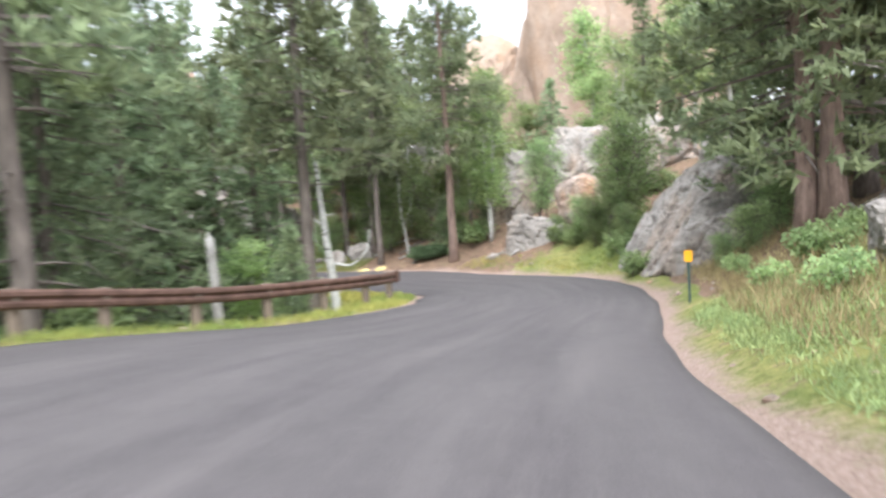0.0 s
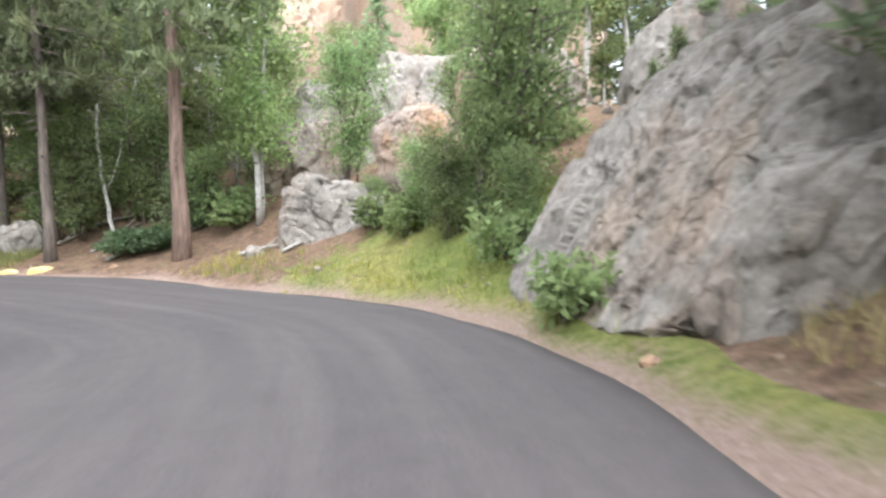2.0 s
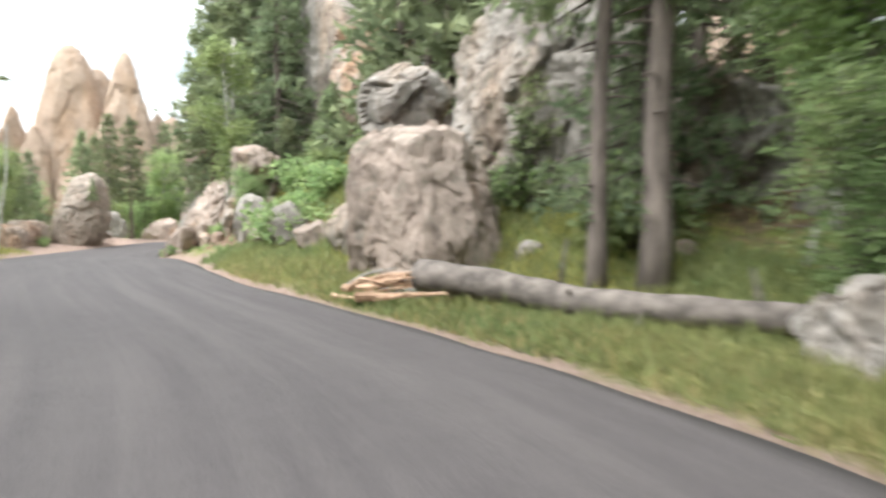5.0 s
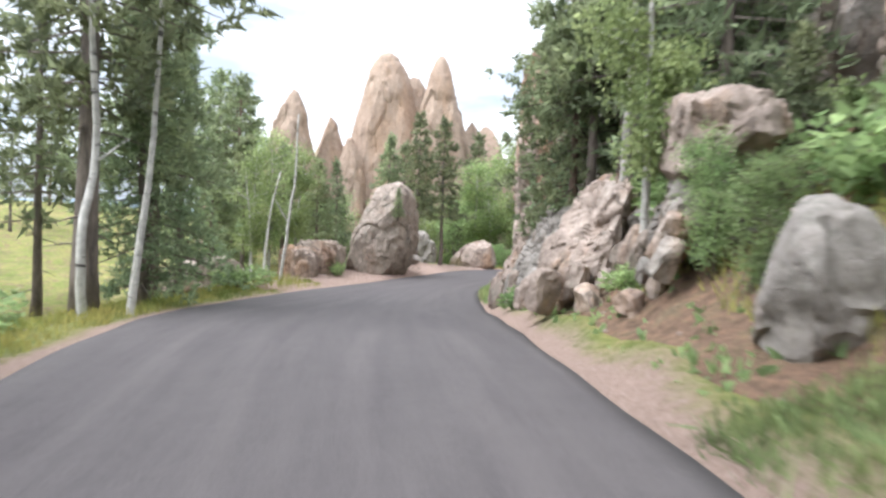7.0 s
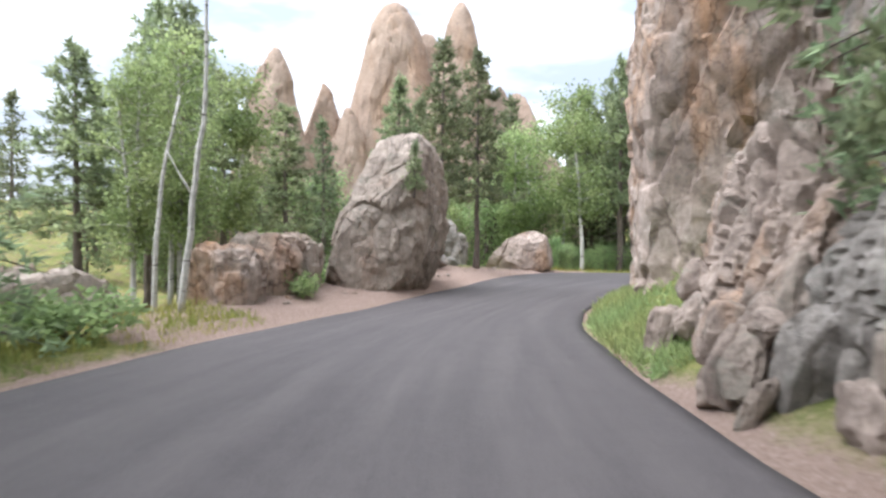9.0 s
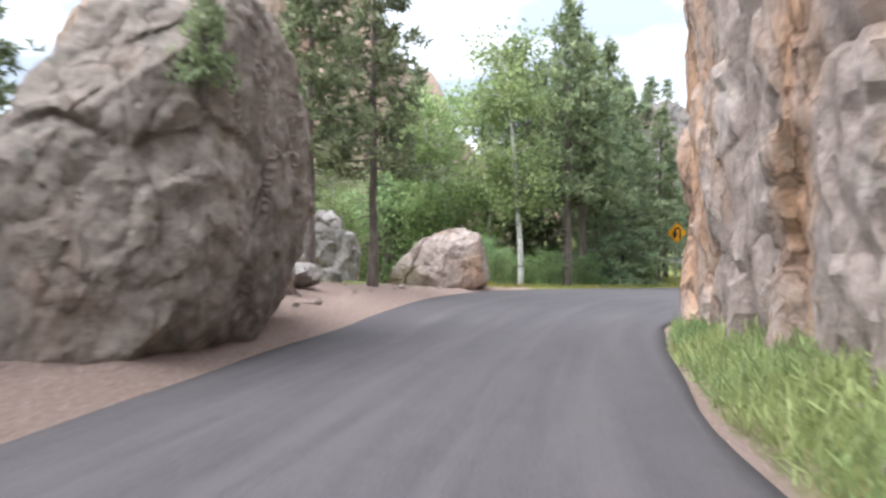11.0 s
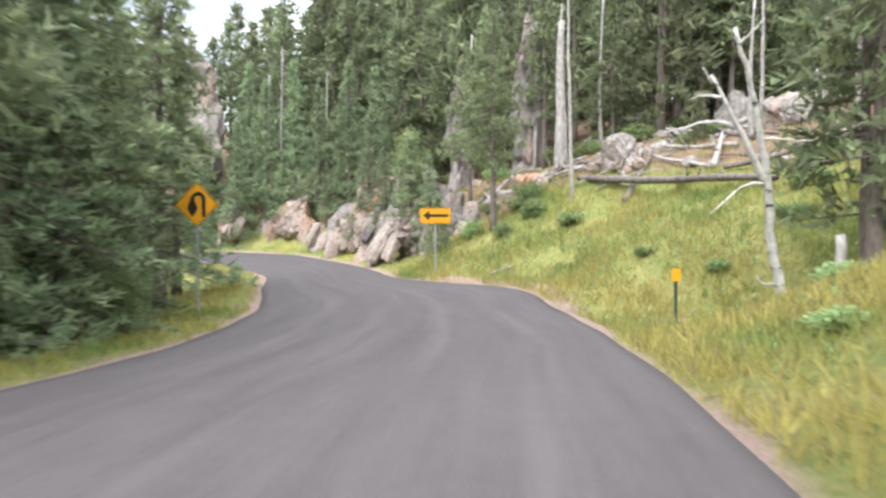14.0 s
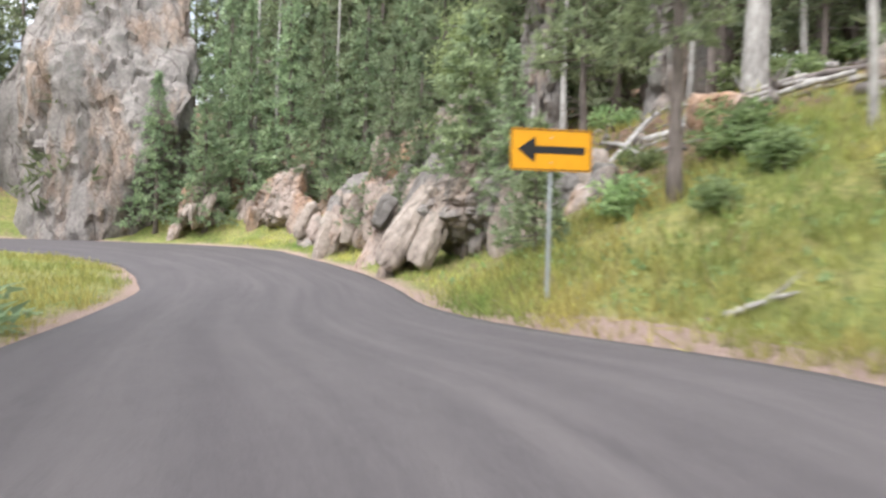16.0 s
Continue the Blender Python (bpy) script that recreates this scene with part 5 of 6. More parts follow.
# beyond the gap
tree("aspen0", -73.6, 39.6, 10, 10)
tree("aspen1", -76.5, 41.0, 10.5, 90)
tree("aspen2", -74.5, 42.6, 11, 190, "tall white-barked birch with light green leaves")
tree("aspen0", -69.2, 43.2, 10.5, 290, "white-trunked birch at the road edge")
tree("pine2", -72.2, 46.4, 11, 20, "slim pine with a visible trunk beside the road", 1.2)
tree("spruce1", -74.6, 48.2, 9, 120, "", 1.15)
tree("pine0", -76.8, 49.8, 10, 220, "", 1.2)
tree("spruce0", -79.2, 51.2, 9, 300, "dense spruce behind the warning sign", 1.2)
tree("pine1", -81.6, 53.4, 10, 50, "", 1.15)
tree("spruce2", -84.5, 55.0, 8, 150, "", 1.2)
tree("pine0", -70.9, 45.4, 12, 40)
tree("pine2", -75.2, 46.4, 13, 140)
tree("pine1", -83.0, 50.6, 14, 10)
tree("ponderosa1", -81.4, 67.0, 9, 10, "pine with a bare red trunk beside the arrow sign", 0.8)
tree("spruce0", -85.2, 66.9, 4.2, 15, "bright young pine on the cut bank", 1.1)
tree("sapling0", -83.5, 65.8, 2.4)
for x, y, h, k in [(-113.7, 68.3, 8.5, 1), (-111.2, 70.0, 9, 2), (-110.5, 72.2, 11, 0), (-113.4, 72.2, 12, 1), (-108.4, 73.4, 12, 2), (-105.6, 73.8, 10, 0), (-103.0, 74.6, 11, 1), (-100.4, 75.0, 10, 2)]:
    tree(f"spruce{k}", x, y, h, 40 * k + 7 * h, "dark spruce on the bank at the far bend", 0.9)
for x, y, h, k in [(-73.0, 47.2, 6.0, 2), (-75.6, 49.4, 7.5, 0), (-78.4, 50.4, 6.5, 1)]:
    tree(f"spruce{k}", x, y, h, 55 * k + 9 * h, "bushy young spruce with branches to the ground", 1.25)
random.seed(78)
for k in range(150):
    x, y = random.uniform(-84, -60), random.uniform(34, 56)
    z, d, side, st = (float(a[0]) for a in ground_all(x, y))
    if 1.7 < d < 6.5 and side == 0 and st > 23.5:
        tree("thicket0", x, y, random.uniform(0.9, 1.6) + 0.25 * (d - 1.7), 37 * k, "leafy green growth at the edge of the woods", 1.15, z=z, group="woods edge growth")
random.seed(77)
for _ in range(46):
    x, y = random.uniform(-84, -60), random.uniform(52, 70)
    z, d, side, st = (float(a[0]) for a in ground_all(x, y))
    if d > 1.8 and side > 0:
        tree(f"bush{random.randrange(3)}", x, y, random.uniform(0.25, 0.6), z=z, wide=random.uniform(1.2, 2.4), label="low dark green shrub in hillside grass", group="hillside shrubs")
tree("aspen0", -88.2, 67.9, 6.0, 10, "light green birch above the cut bank")
tree("spruce1", -90.8, 68.6, 6.0, 100, "green young spruce on the cut bank", 0.9)
tree("pine2", -86.6, 66.8, 5.5, 60, "green young pine on the cut bank", 1.2)
tree("spruce2", -94.6, 70.2, 7.0, 10, "dark spruce on the cut bank")
tree("pine0", -86.4, 70.5, 8)
for x, y in [(-80.3, 66.4), (-79.9, 67.8), (-82.2, 66.6), (-83.2, 68.6), (-81.6, 69.4)]:
    tree(f"bush{random.randrange(3)}", x, y, random.uniform(0.45, 0.8))

# woods, by stretches of the plan: count, x range, y range, kinds, heights
random.seed(7)
WOODS = [(14, -24, -3, 53, 66, ("pine", "spruce", "ponderosa"), 9, 14), (9, -14, 1, 47.5, 54, ("fine_aspen", "fine_thicket"), 2.5, 5), (4, -3, 1.5, 47, 52, ("fine_aspen", "fine_aspen", "fine_thicket"), 3, 7), (22, -22, -3, 18, 34, ("pine", "spruce"), 7, 10), (14, -14, 0, 8, 26, ("pine", "spruce"), 7, 10), (10, 2, 20, 56, 72, ("pine", "spruce", "aspen"), 9, 13),
         (12, 15, 28, 26, 52, ("ponderosa", "pine"), 12, 16), (26, -34, -16, 46, 60, ("spruce", "pine"), 9, 13), (12, -42, -20, 18, 31, ("pine", "spruce", "ponderosa"), 7, 11), (12, -46, -36, 46, 58, ("pine", "spruce"), 9, 12),
         (14, -76, -56, 20, 30.5, ("fine_aspen", "fine_thicket", "spruce"), 3.5, 5.5), (18, -104, -56, -4, 22, ("pine", "spruce"), 7, 10), (10, -86, -70, 34, 40, ("fine_aspen", "fine_thicket"), 4, 7), (20, -98, -76, 38, 54, ("spruce", "pine", "aspen"), 9, 14), (44, -126, -90, 76, 90, ("pine", "spruce", "spruce"), 10, 18), (70, -140, -84, 90, 120, ("pine", "spruce", "spruce"), 14, 23), (34, -146, -118, 58, 92, ("pine", "spruce"), 10, 16), (56, -94, -66, 80, 116, ("pine", "ponderosa", "spruce"), 11, 16), (3, -92, -84, 72, 80, ("pine", "spruce"), 7, 11),
         (26, -72, -46, 72, 104, ("pine", "ponderosa", "spruce"), 10, 14), (14, -128, -112, 44, 66, ("spruce", "pine"), 9, 14), (8, -68, -56, 62, 84, ("pine", "ponderosa"), 9, 13), (8, -24, -12, 66, 84, ("pine", "spruce"), 12, 17)]
for count, x0, x1, y0, y1, kinds, h0, h1 in WOODS:
    done = 0
    for _ in range(count * 4):
        x, y = random.uniform(x0, x1), random.uniform(y0, y1)
        z, d, side, st = (float(a[0]) for a in ground_all(x, y))
        if d < 2.6 or done >= count:
            continue
        done += 1
        k = random.choice(kinds)
        key = {"sapling": "sapling0", "fine_thicket": "thicket0", "fine_aspen": f"aspen{random.randrange(3)}"}.get(k) or f"wood_{k}{random.randrange(3)}"
        h, a = random.uniform(h0, h1), random.uniform(0, 360)
        thin = (-14 < x < 1.5 and 47 < y < 54) or (-90 < x < -74 and 38 < y < 52)
        if not (thin and done % 2):
            tree(key, x, y, h, a, z=z, group="forest trees")

# undergrowth: low bushes and saplings under the trees, by stretches of the plan
random.seed(11)
UNDER = [(26, -16, 1, 46.5, 53), (26, -27, -13, 43.2, 48), (26, -44, -8, 29, 36.5), (22, -42, -26, 42, 46), (22, -100, -66, 40, 56), (40, -112, -74, 73, 86), (16, 9, 18, 36, 48), (16, -8, 3, 20, 34), (8, -72, -54, 28, 33)]
for count, x0, x1, y0, y1 in UNDER:
    for _ in range(count):
        x, y = random.uniform(x0, x1), random.uniform(y0, y1)
        z, d, side, st = (float(a[0]) for a in ground_all(x, y))
        if d < 1.5:
            continue
        if random.random() < 0.2:
            tree("sapling0", x, y, random.uniform(1.2, 2.6), z=z, group="undergrowth")
        else:
            tree(f"bush{random.randrange(3)}", x, y, random.uniform(0.4, 1.1), z=z, wide=random.uniform(1.0, 1.6), group="undergrowth")


# ---------------------------------------------------------------- dead wood
def limb_tree(name, x, y, stems, mat, label, category="dead tree", z=None):
    """A bare tree: a trunk part and each limb a part; stems are (part name, points, radius at start, radius at end)."""
    base = gz(x, y) if z is None else z
    ob = thing(name, pose(x, y, base), label, category)
    for nm, pts, ra, rb in stems:
        p = smooth_line(pts, 4)
        p = p + np.random.RandomState(len(pts) * 7 + int(abs(x) * 10)).normal(0, 0.012, p.shape)
        part(nm, mesh_of(nm, *tube(p, np.linspace(ra, rb, len(p)), 8), mat, smooth=True), ob)
    return ob


limb_tree("dead_snag", 0.9, 26.8, [("trunk", [(0, 0, -0.5), (0.02, 0, 1.2), (-0.08, 0.05, 2.6)], 0.15, 0.10), ("broken_tip", [(-0.08, 0.05, 2.6), (-0.14, 0.06, 2.75)], 0.07, 0.03)], M_dead_wood, "short bleached broken snag behind the guardrail")
limb_tree("dead_birch", 1.2, 31.8, [("trunk", [(0, 0, -0.5), (-0.1, 0, 1.4), (-0.28, 0.02, 3.0), (-0.36, 0, 4.6)], 0.15, 0.06), ("branch", [(-0.2, 0, 1.6), (0.4, 0.3, 1.5), (0.85, 0.5, 1.9), (0.95, 0.6, 2.5)], 0.05, 0.015),
          ("branch", [(-0.25, 0, 2.7), (-0.7, -0.2, 3.1), (-0.9, -0.3, 3.6)], 0.035, 0.012), ("branch", [(-0.3, 0, 3.0), (0.1, 0.1, 3.05)], 0.03, 0.01)], M_birch_bark, "dead white birch with crooked bare branches")
limb_tree("dead_birch", -3.2, 47.5, [("trunk", [(0, 0, -0.2), (-0.15, -0.05, 1.0), (-0.3, -0.1, 2.4), (-0.32, -0.1, 4.2)], 0.07, 0.035), ("branch", [(-0.2, 0, 1.5), (0.1, 0.1, 2.2), (0.3, 0.1, 3.0)], 0.03, 0.01)], M_birch_bark, "thin dead white birch among pines")
limb_tree("dead_birch", -29.2, 33.0, [("trunk", [(0, 0, -0.5), (0.1, 0, 1.4), (-0.3, 0, 3.0), (-0.1, 0, 5.0), (0.1, 0, 7.0)], 0.09, 0.04), ("branch", [(-0.3, 0, 2.8), (-0.9, 0.3, 3.3)], 0.03, 0.01)], M_birch_bark, "crooked white birch trunk on the valley side")
limb_tree("dead_birch", -30.4, 33.2, [("trunk", [(0, 0, -0.5), (-0.25, 0.1, 1.6), (-0.5, 0.2, 3.6), (-0.5, 0.3, 6.5)], 0.09, 0.04)], M_birch_bark, "leaning white birch trunk on the valley side")
limb_tree("dead_birch", -43.4, 32.5, [("trunk", [(0, 0, -0.3), (0.0, 0.25, 2.0), (0.0, 0.45, 4.0), (0, 0.5, 6.2)], 0.07, 0.025), ("branch", [(0, 0.2, 2.2), (0, -0.3, 3.0)], 0.025, 0.01)], M_birch_bark, "leaning bare birch by the valley edge")
limb_tree("dead_birch", -44.0, 31.7, [("trunk", [(0, 0, -0.3), (0.0, 0.1, 2.0), (0.0, 0.5, 4.2)], 0.06, 0.025)], M_birch_bark, "thin leaning birch by the valley edge")

limb_tree("dead_white_tree", -67.3, 61.35, [("trunk", [(0, 0, -0.5), (0.05, -0.12, 1.0), (-0.06, -0.45, 2.2), (0, -0.78, 3.5), (-0.03, -1.1, 4.5), (-0.08, -1.5, 5.6), (-0.2, -1.9, 6.5)], 0.125, 0.04), ("branch", [(0, -0.75, 3.4), (-0.2, -1.2, 4.2), (-0.4, -1.6, 4.9), (-0.64, -1.97, 5.66)], 0.085, 0.03),
          ("branch", [(-0.3, -1.4, 4.6), (-0.8, -1.7, 4.75), (-1.47, -2.3, 4.55)], 0.055, 0.015), ("branch", [(-0.05, -0.85, 3.5), (-0.3, -1.3, 3.4), (-0.67, -1.9, 2.85)], 0.04, 0.012), ("branch", [(-0.5, -1.8, 5.2), (-0.8, -2.0, 5.25), (-1.0, -2.1, 5.2)], 0.04, 0.012),
          ("branch", [(-0.03, -1.05, 4.4), (0.35, -0.9, 4.35), (0.8, -0.6, 4.3)], 0.035, 0.01), ("branch", [(-0.15, -1.8, 6.2), (0.1, -1.8, 6.35), (0.3, -1.7, 6.6)], 0.035, 0.01), ("branch", [(-0.64, -1.9, 5.5), (-0.75, -2.1, 5.8)], 0.03, 0.01), ("branch", [(0, -0.3, 1.4), (-0.2, -0.5, 1.4), (-0.3, -0.6, 1.6)], 0.03, 0.01)], M_birch_bark, "bleached white dead tree with broken crooked branches")
limb_tree("dead_snag", -84.0, 74.6, [("trunk", [(0, 0, -0.4), (0.05, 0, 2.5), (0.0, 0, 5.0), (0.08, 0, 7.5)], 0.34, 0.16), ("splinter", [(0.28, 0.1, 0), (0.3, 0.1, 2.2), (0.2, 0.1, 3.6)], 0.1, 0.03), ("splinter", [(0.08, 0, 7.4), (0.12, 0, 8.4)], 0.1, 0.02)], M_dead_wood, "thick grey splintered dead trunk on the hillside")
limb_tree("dead_snag", -79.1, 69.3, [("trunk", [(0, 0, -0.5), (-0.1, 0, 3.0), (-0.2, 0, 7.0), (-0.3, 0, 9.5)], 0.085, 0.04)], M_dead_wood, "thin grey dead trunk on the hillside")
for k, (x, y, h) in enumerate([(-111.8, 73.0, 11), (-114.0, 75.4, 12), (-108.2, 76.0, 10), (-84.6, 79.0, 9), (-76.6, 81.0, 8), (-82.8, 82.5, 9), (-31.8, 42.9, 7), (-90.6, 74.6, 9), (-93.4, 76.0, 10), (-75.0, 76.6, 6), (-72.6, 78.0, 7), (-70.0, 74.4, 5), (-86.4, 75.4, 8)]):
    limb_tree("dead_pine", x, y, [("trunk", [(0, 0, -0.5), (0.1 * (-1) ** k, 0, h * 0.4), (0.05, 0.1, h)], 0.13, 0.05)], M_dead_wood, "bare pale dead pine trunk on the slope")
limb_tree("tree_stump", -66.2, 61.4, [("trunk", [(0, 0, -0.3), (0.02, 0, 1.0), (0.0, 0.02, 2.1)], 0.13, 0.10)], M_dead_wood, "thin grey broken stump in long grass", "stump")


def log(name, a, b, ra, rb, mat, label, category="log"):
    a, b = np.array(a, float), np.array(b, float)
    ob = thing(name, pose(*a), label, category)
    d = b - a
    pts = smooth_line([d * u + np.array([0, 0, 0.05 * math.sin(7 * u + a[0])]) for u in (0, 0.25, 0.5, 0.75, 1)], 5)
    rr = np.linspace(ra, rb, len(pts)) * (1 + 0.06 * np.sin(np.arange(len(pts)) * 1.7))
    part("trunk", mesh_of("trunk", *tube(pts, rr, 12), mat, smooth=True), ob)
    rnd = np.random.RandomState(int(abs(a[0] * 37)))
    for k in range(4):
        u = rnd.uniform(0.2, 0.95)
        p = d * u
        o = rnd.normal(0, 0.25, 3) + np.array([0, 0, 0.25])
        part("branch_stub", mesh_of("branch_stub", *tube([p, p + o * 0.6, p + o], [0.035, 0.025, 0.008], 5), mat, smooth=True), ob)
    return ob


log("fallen_log", (-11.6, 43.95, gz(-11.6, 43.95) + 0.34), (-7.75, 46.3, gz(-7.75, 46.3) + 0.16), 0.21, 0.15, M_log, "long grey fallen pine trunk lying in green growth")
rw_ = thing("splintered_trunk", pose(-11.9, 43.75, gz(-11.9, 43.75)), "torn reddish splintered trunk end of a fallen pine", "log")
torn = np.random.RandomState(12)
for k in range(22):
    a = np.array([torn.uniform(-0.9, 0.1), torn.uniform(-0.75, 0.1), torn.uniform(0.02, 0.2)])
    b = a + np.array([torn.uniform(0.7, 1.7), torn.uniform(0.5, 1.3), torn.uniform(0.0, 0.5)]) * torn.uniform(0.5, 1.0)
    m_ = (a + b) / 2 + torn.normal(0, 0.06, 3)
    r = torn.uniform(0.03, 0.09)
    part("splinter", mesh_of("splinter", *tube(smooth_line([a, m_, b], 4), np.linspace(r, r * 0.3, 9), 5), M_torn_wood if k % 4 else M_dead_wood), rw_)
log("fallen_log", (-80.0, 71.0, gz(-80.0, 71.0) + 0.12), (-69.9, 67.1, gz(-69.9, 67.1) + 0.35), 0.16, 0.11, M_log, "long grey fallen trunk across the hillside")
log("fallen_log", (-78.6, 80.0, gz(-78.6, 80.0) + 0.2), (-75.8, 82.2, gz(-75.8, 82.2) + 0.3), 0.16, 0.12, M_dead_wood, "pale fallen trunk on the upper hillside")
random.seed(33)
for k in range(26):
    x, y, a, n_ = random.uniform(-86, -68), random.uniform(70.5, 80), random.uniform(0, 180), random.uniform(2.0, 5.0)
    c, q = math.cos(radians(a)) * n_ / 2, math.sin(radians(a)) * n_ / 2
    log("fallen_log", (x - c, y - q, gz(x - c, y - q) + 0.12), (x + c, y + q, gz(x + c, y + q) + random.uniform(0.1, 0.5)), random.uniform(0.08, 0.14), 0.06, M_dead_wood if k % 3 else M_log, "weathered pale fallen trunk on the brown slope")
random.seed(21)
LITTER = [(random.uniform(-88, -70), random.uniform(70, 84), random.uniform(1.2, 3.2), random.uniform(0, 180)) for _ in range(44)] + [(random.uniform(-10, 3), random.uniform(46, 51), random.uniform(0.8, 2.2), random.uniform(0, 180)) for _ in range(16)]
for k, (x, y, l_, a) in enumerate([(-80.4, 72.2, 2.6, 30), (-81.6, 73.5, 2.2, 100), (-78.2, 71.4, 1.8, 140), (-77.0, 74.6, 2.4, 60), (-83.2, 69.6, 1.6, 10), (-74.4, 70.6, 1.5, 160), (-69.8, 61.4, 1.6, 20), (-78.6, 64.6, 0.9, 50), (-81.0, 75.0, 2.5, 80), (-79.6, 76.2, 2.2, 20),
                                   (2.6, 44.4, 1.3, 10), (3.6, 44.2, 1.1, 40), (-0.6, 47.6, 1.8, 20), (-3.0, 47.3, 1.6, 60), (15.4, 33.4, 1.2, 20), (-82.2, 77.2, 2.6, 130), (-76.2, 76.6, 2.0, 110)] + LITTER):
    c, s = math.cos(radians(a)) * l_ / 2, math.sin(radians(a)) * l_ / 2
    ob = thing("fallen_branch", pose(x, y, 0), "grey weathered dead branch lying on the ground", "branch", "fallen branches")
    p = [(-c, -s, gz(x - c, y - s) + 0.05), (0, 0, gz(x, y) + 0.11), (c, s, gz(x + c, y + s) + 0.06)]
    part("branch", mesh_of("branch", *tube(smooth_line(p, 5), np.linspace(0.055, 0.02, 11), 6), M_dead_wood if k % 3 else M_log, smooth=True), ob)
    part("twig", mesh_of("twig", *tube([p[1], np.array(p[1]) + (0.25, 0.1, 0.22), np.array(p[1]) + (0.4, 0.2, 0.42)], [0.02, 0.015, 0.005], 5), M_dead_wood), ob)


# ---------------------------------------------------------------- guardrail
def guardrail(points):
    line = smooth_line([(x, y, gz(x, y)) for x, y in points], 10)
    k = np.ones(9) / 9
    zz = np.convolve(np.pad(line[:, 2], 4, mode="edge"), k, "valid") + 0.17
    ob = thing("guardrail", pose(0, 0, 0), "rust-brown steel guardrail on dark posts at the road edge", "guardrail")
    prof = [(0.0, 0.39), (0.035, 0.43), (0.04, 0.49), (0.0, 0.525), (-0.01, 0.545), (0.0, 0.565), (0.04, 0.60), (0.035, 0.66), (0.0, 0.70)]
    verts, faces = [], []
    for i, p in enumerate(line):
        t = line[min(i + 1, len(line) - 1)] - line[max(i - 1, 0)]
        n = np.array([t[1], -t[0], 0]) / np.hypot(t[0], t[1])
        for o, h in prof:
            verts.append((p[0] + n[0] * (o + 0.11), p[1] + n[1] * (o + 0.11), zz[i] + h))
        for o, h in prof[::-1]:
            verts.append((p[0] + n[0] * (o + 0.095), p[1] + n[1] * (o + 0.095), zz[i] + h))
    m = 2 * len(prof)
    for i in range(len(line) - 1):
        for j in range(m):
            faces.append((i * m + j, i * m + (j + 1) % m, (i + 1) * m + (j + 1) % m, (i + 1) * m + j))
    faces.append(tuple(range(m)))
    faces.append(tuple(range((len(line) - 1) * m, len(line) * m))[::-1])
    part("rail_beam", mesh_of("rail_beam", verts, faces, M_rust), ob)
    run = np.r_[0, np.cumsum(np.hypot(*np.diff(line[:, :2], axis=0).T))]
    post, block = bmesh.new(), bmesh.new()
    bmesh.ops.create_cube(post, size=1, matrix=Matrix.Translation((0, 0, 0.02)) @ Matrix.Diagonal((0.15, 0.18, 1.40, 1)))
    bmesh.ops.bevel(post, geom=post.edges[:], offset=0.015, segments=1, affect="EDGES")
    bmesh.ops.create_cube(block, size=1, matrix=Matrix.Translation((0.09, 0, 0.55)) @ Matrix.Diagonal((0.05, 0.14, 0.34, 1)))
    pm, bk = from_bm("post", post, M_post_wood), from_bm("spacer_block", block, M_post_wood)
    for s in np.arange(run[-1] - 0.3, 0, -1.9):
        i = int(np.searchsorted(run, s))
        t = line[min(i + 1, len(line) - 1)] - line[max(i - 1, 0)]
        m_ = pose(line[i, 0], line[i, 1], zz[i], 0, 0, math.degrees(math.atan2(t[1], t[0])) - 90)
        q = part("post", pm, ob, at=m_)
        part("spacer_block", bk, q)
    end = bmesh.new()
    bmesh.ops.create_cube(end, size=1, matrix=pose(line[-1, 0], line[-1, 1], zz[-1]) @ Matrix.Translation((0.13, 0.1, 0.545)) @ Matrix.Diagonal((0.1, 0.24, 0.34, 1)))
    bmesh.ops.bevel(end, geom=end.edges[:], offset=0.03, segments=2, affect="EDGES")
    part("end_shoe", from_bm("end_shoe", end, M_rust), ob)


guardrail([(9.3, -7), (4.9, 3), (2.45, 13), (1.65, 20), (2.3, 25), (3.0, 29.5), (2.85, 32.2)])


# ---------------------------------------------------------------- signs
def plate(w, h, thick, r, diamond=False):
    """A rounded plate in the xz plane that faces -y."""
    pts = []
    for cx, cz, a0 in ((w / 2 - r, h / 2 - r, 0), (-w / 2 + r, h / 2 - r, 90), (-w / 2 + r, -h / 2 + r, 180), (w / 2 - r, -h / 2 + r, 270)):
        for k in range(5):
            a = radians(a0 + 22.5 * k)
            pts.append((cx + r * math.cos(a), cz + r * math.sin(a)))
    if diamond:
        c = math.sqrt(0.5)
        pts = [((x - z) * c, (x + z) * c) for x, z in pts]
    n = len(pts)
    v = [(x, -thick / 2, z) for x, z in pts] + [(x, thick / 2, z) for x, z in pts]
    f = [tuple(range(n))[::-1], tuple(range(n, 2 * n))] + [(i, (i + 1) % n, n + (i + 1) % n, n + i) for i in range(n)]
    return v, f


def ring(w, h, inset, t, diamond=False):
    """A thin frame line laid on a plate."""
    a = [(x, z) for x, _, z in plate(w - 2 * inset, h - 2 * inset, 1, 0.03, diamond)[0][:20]]
    b = [(x, z) for x, _, z in plate(w - 2 * inset - 2 * t, h - 2 * inset - 2 * t, 1, 0.02, diamond)[0][:20]]
    v = [(x, 0, z) for x, z in a] + [(x, 0, z) for x, z in b] + [(x, 0.002, z) for x, z in a]
    f = [(i, 20 + i, 20 + (i + 1) % 20, (i + 1) % 20) for i in range(20)] + [(i, (i + 1) % 20, 40 + (i + 1) % 20, 40 + i) for i in range(20)]
    return v, f


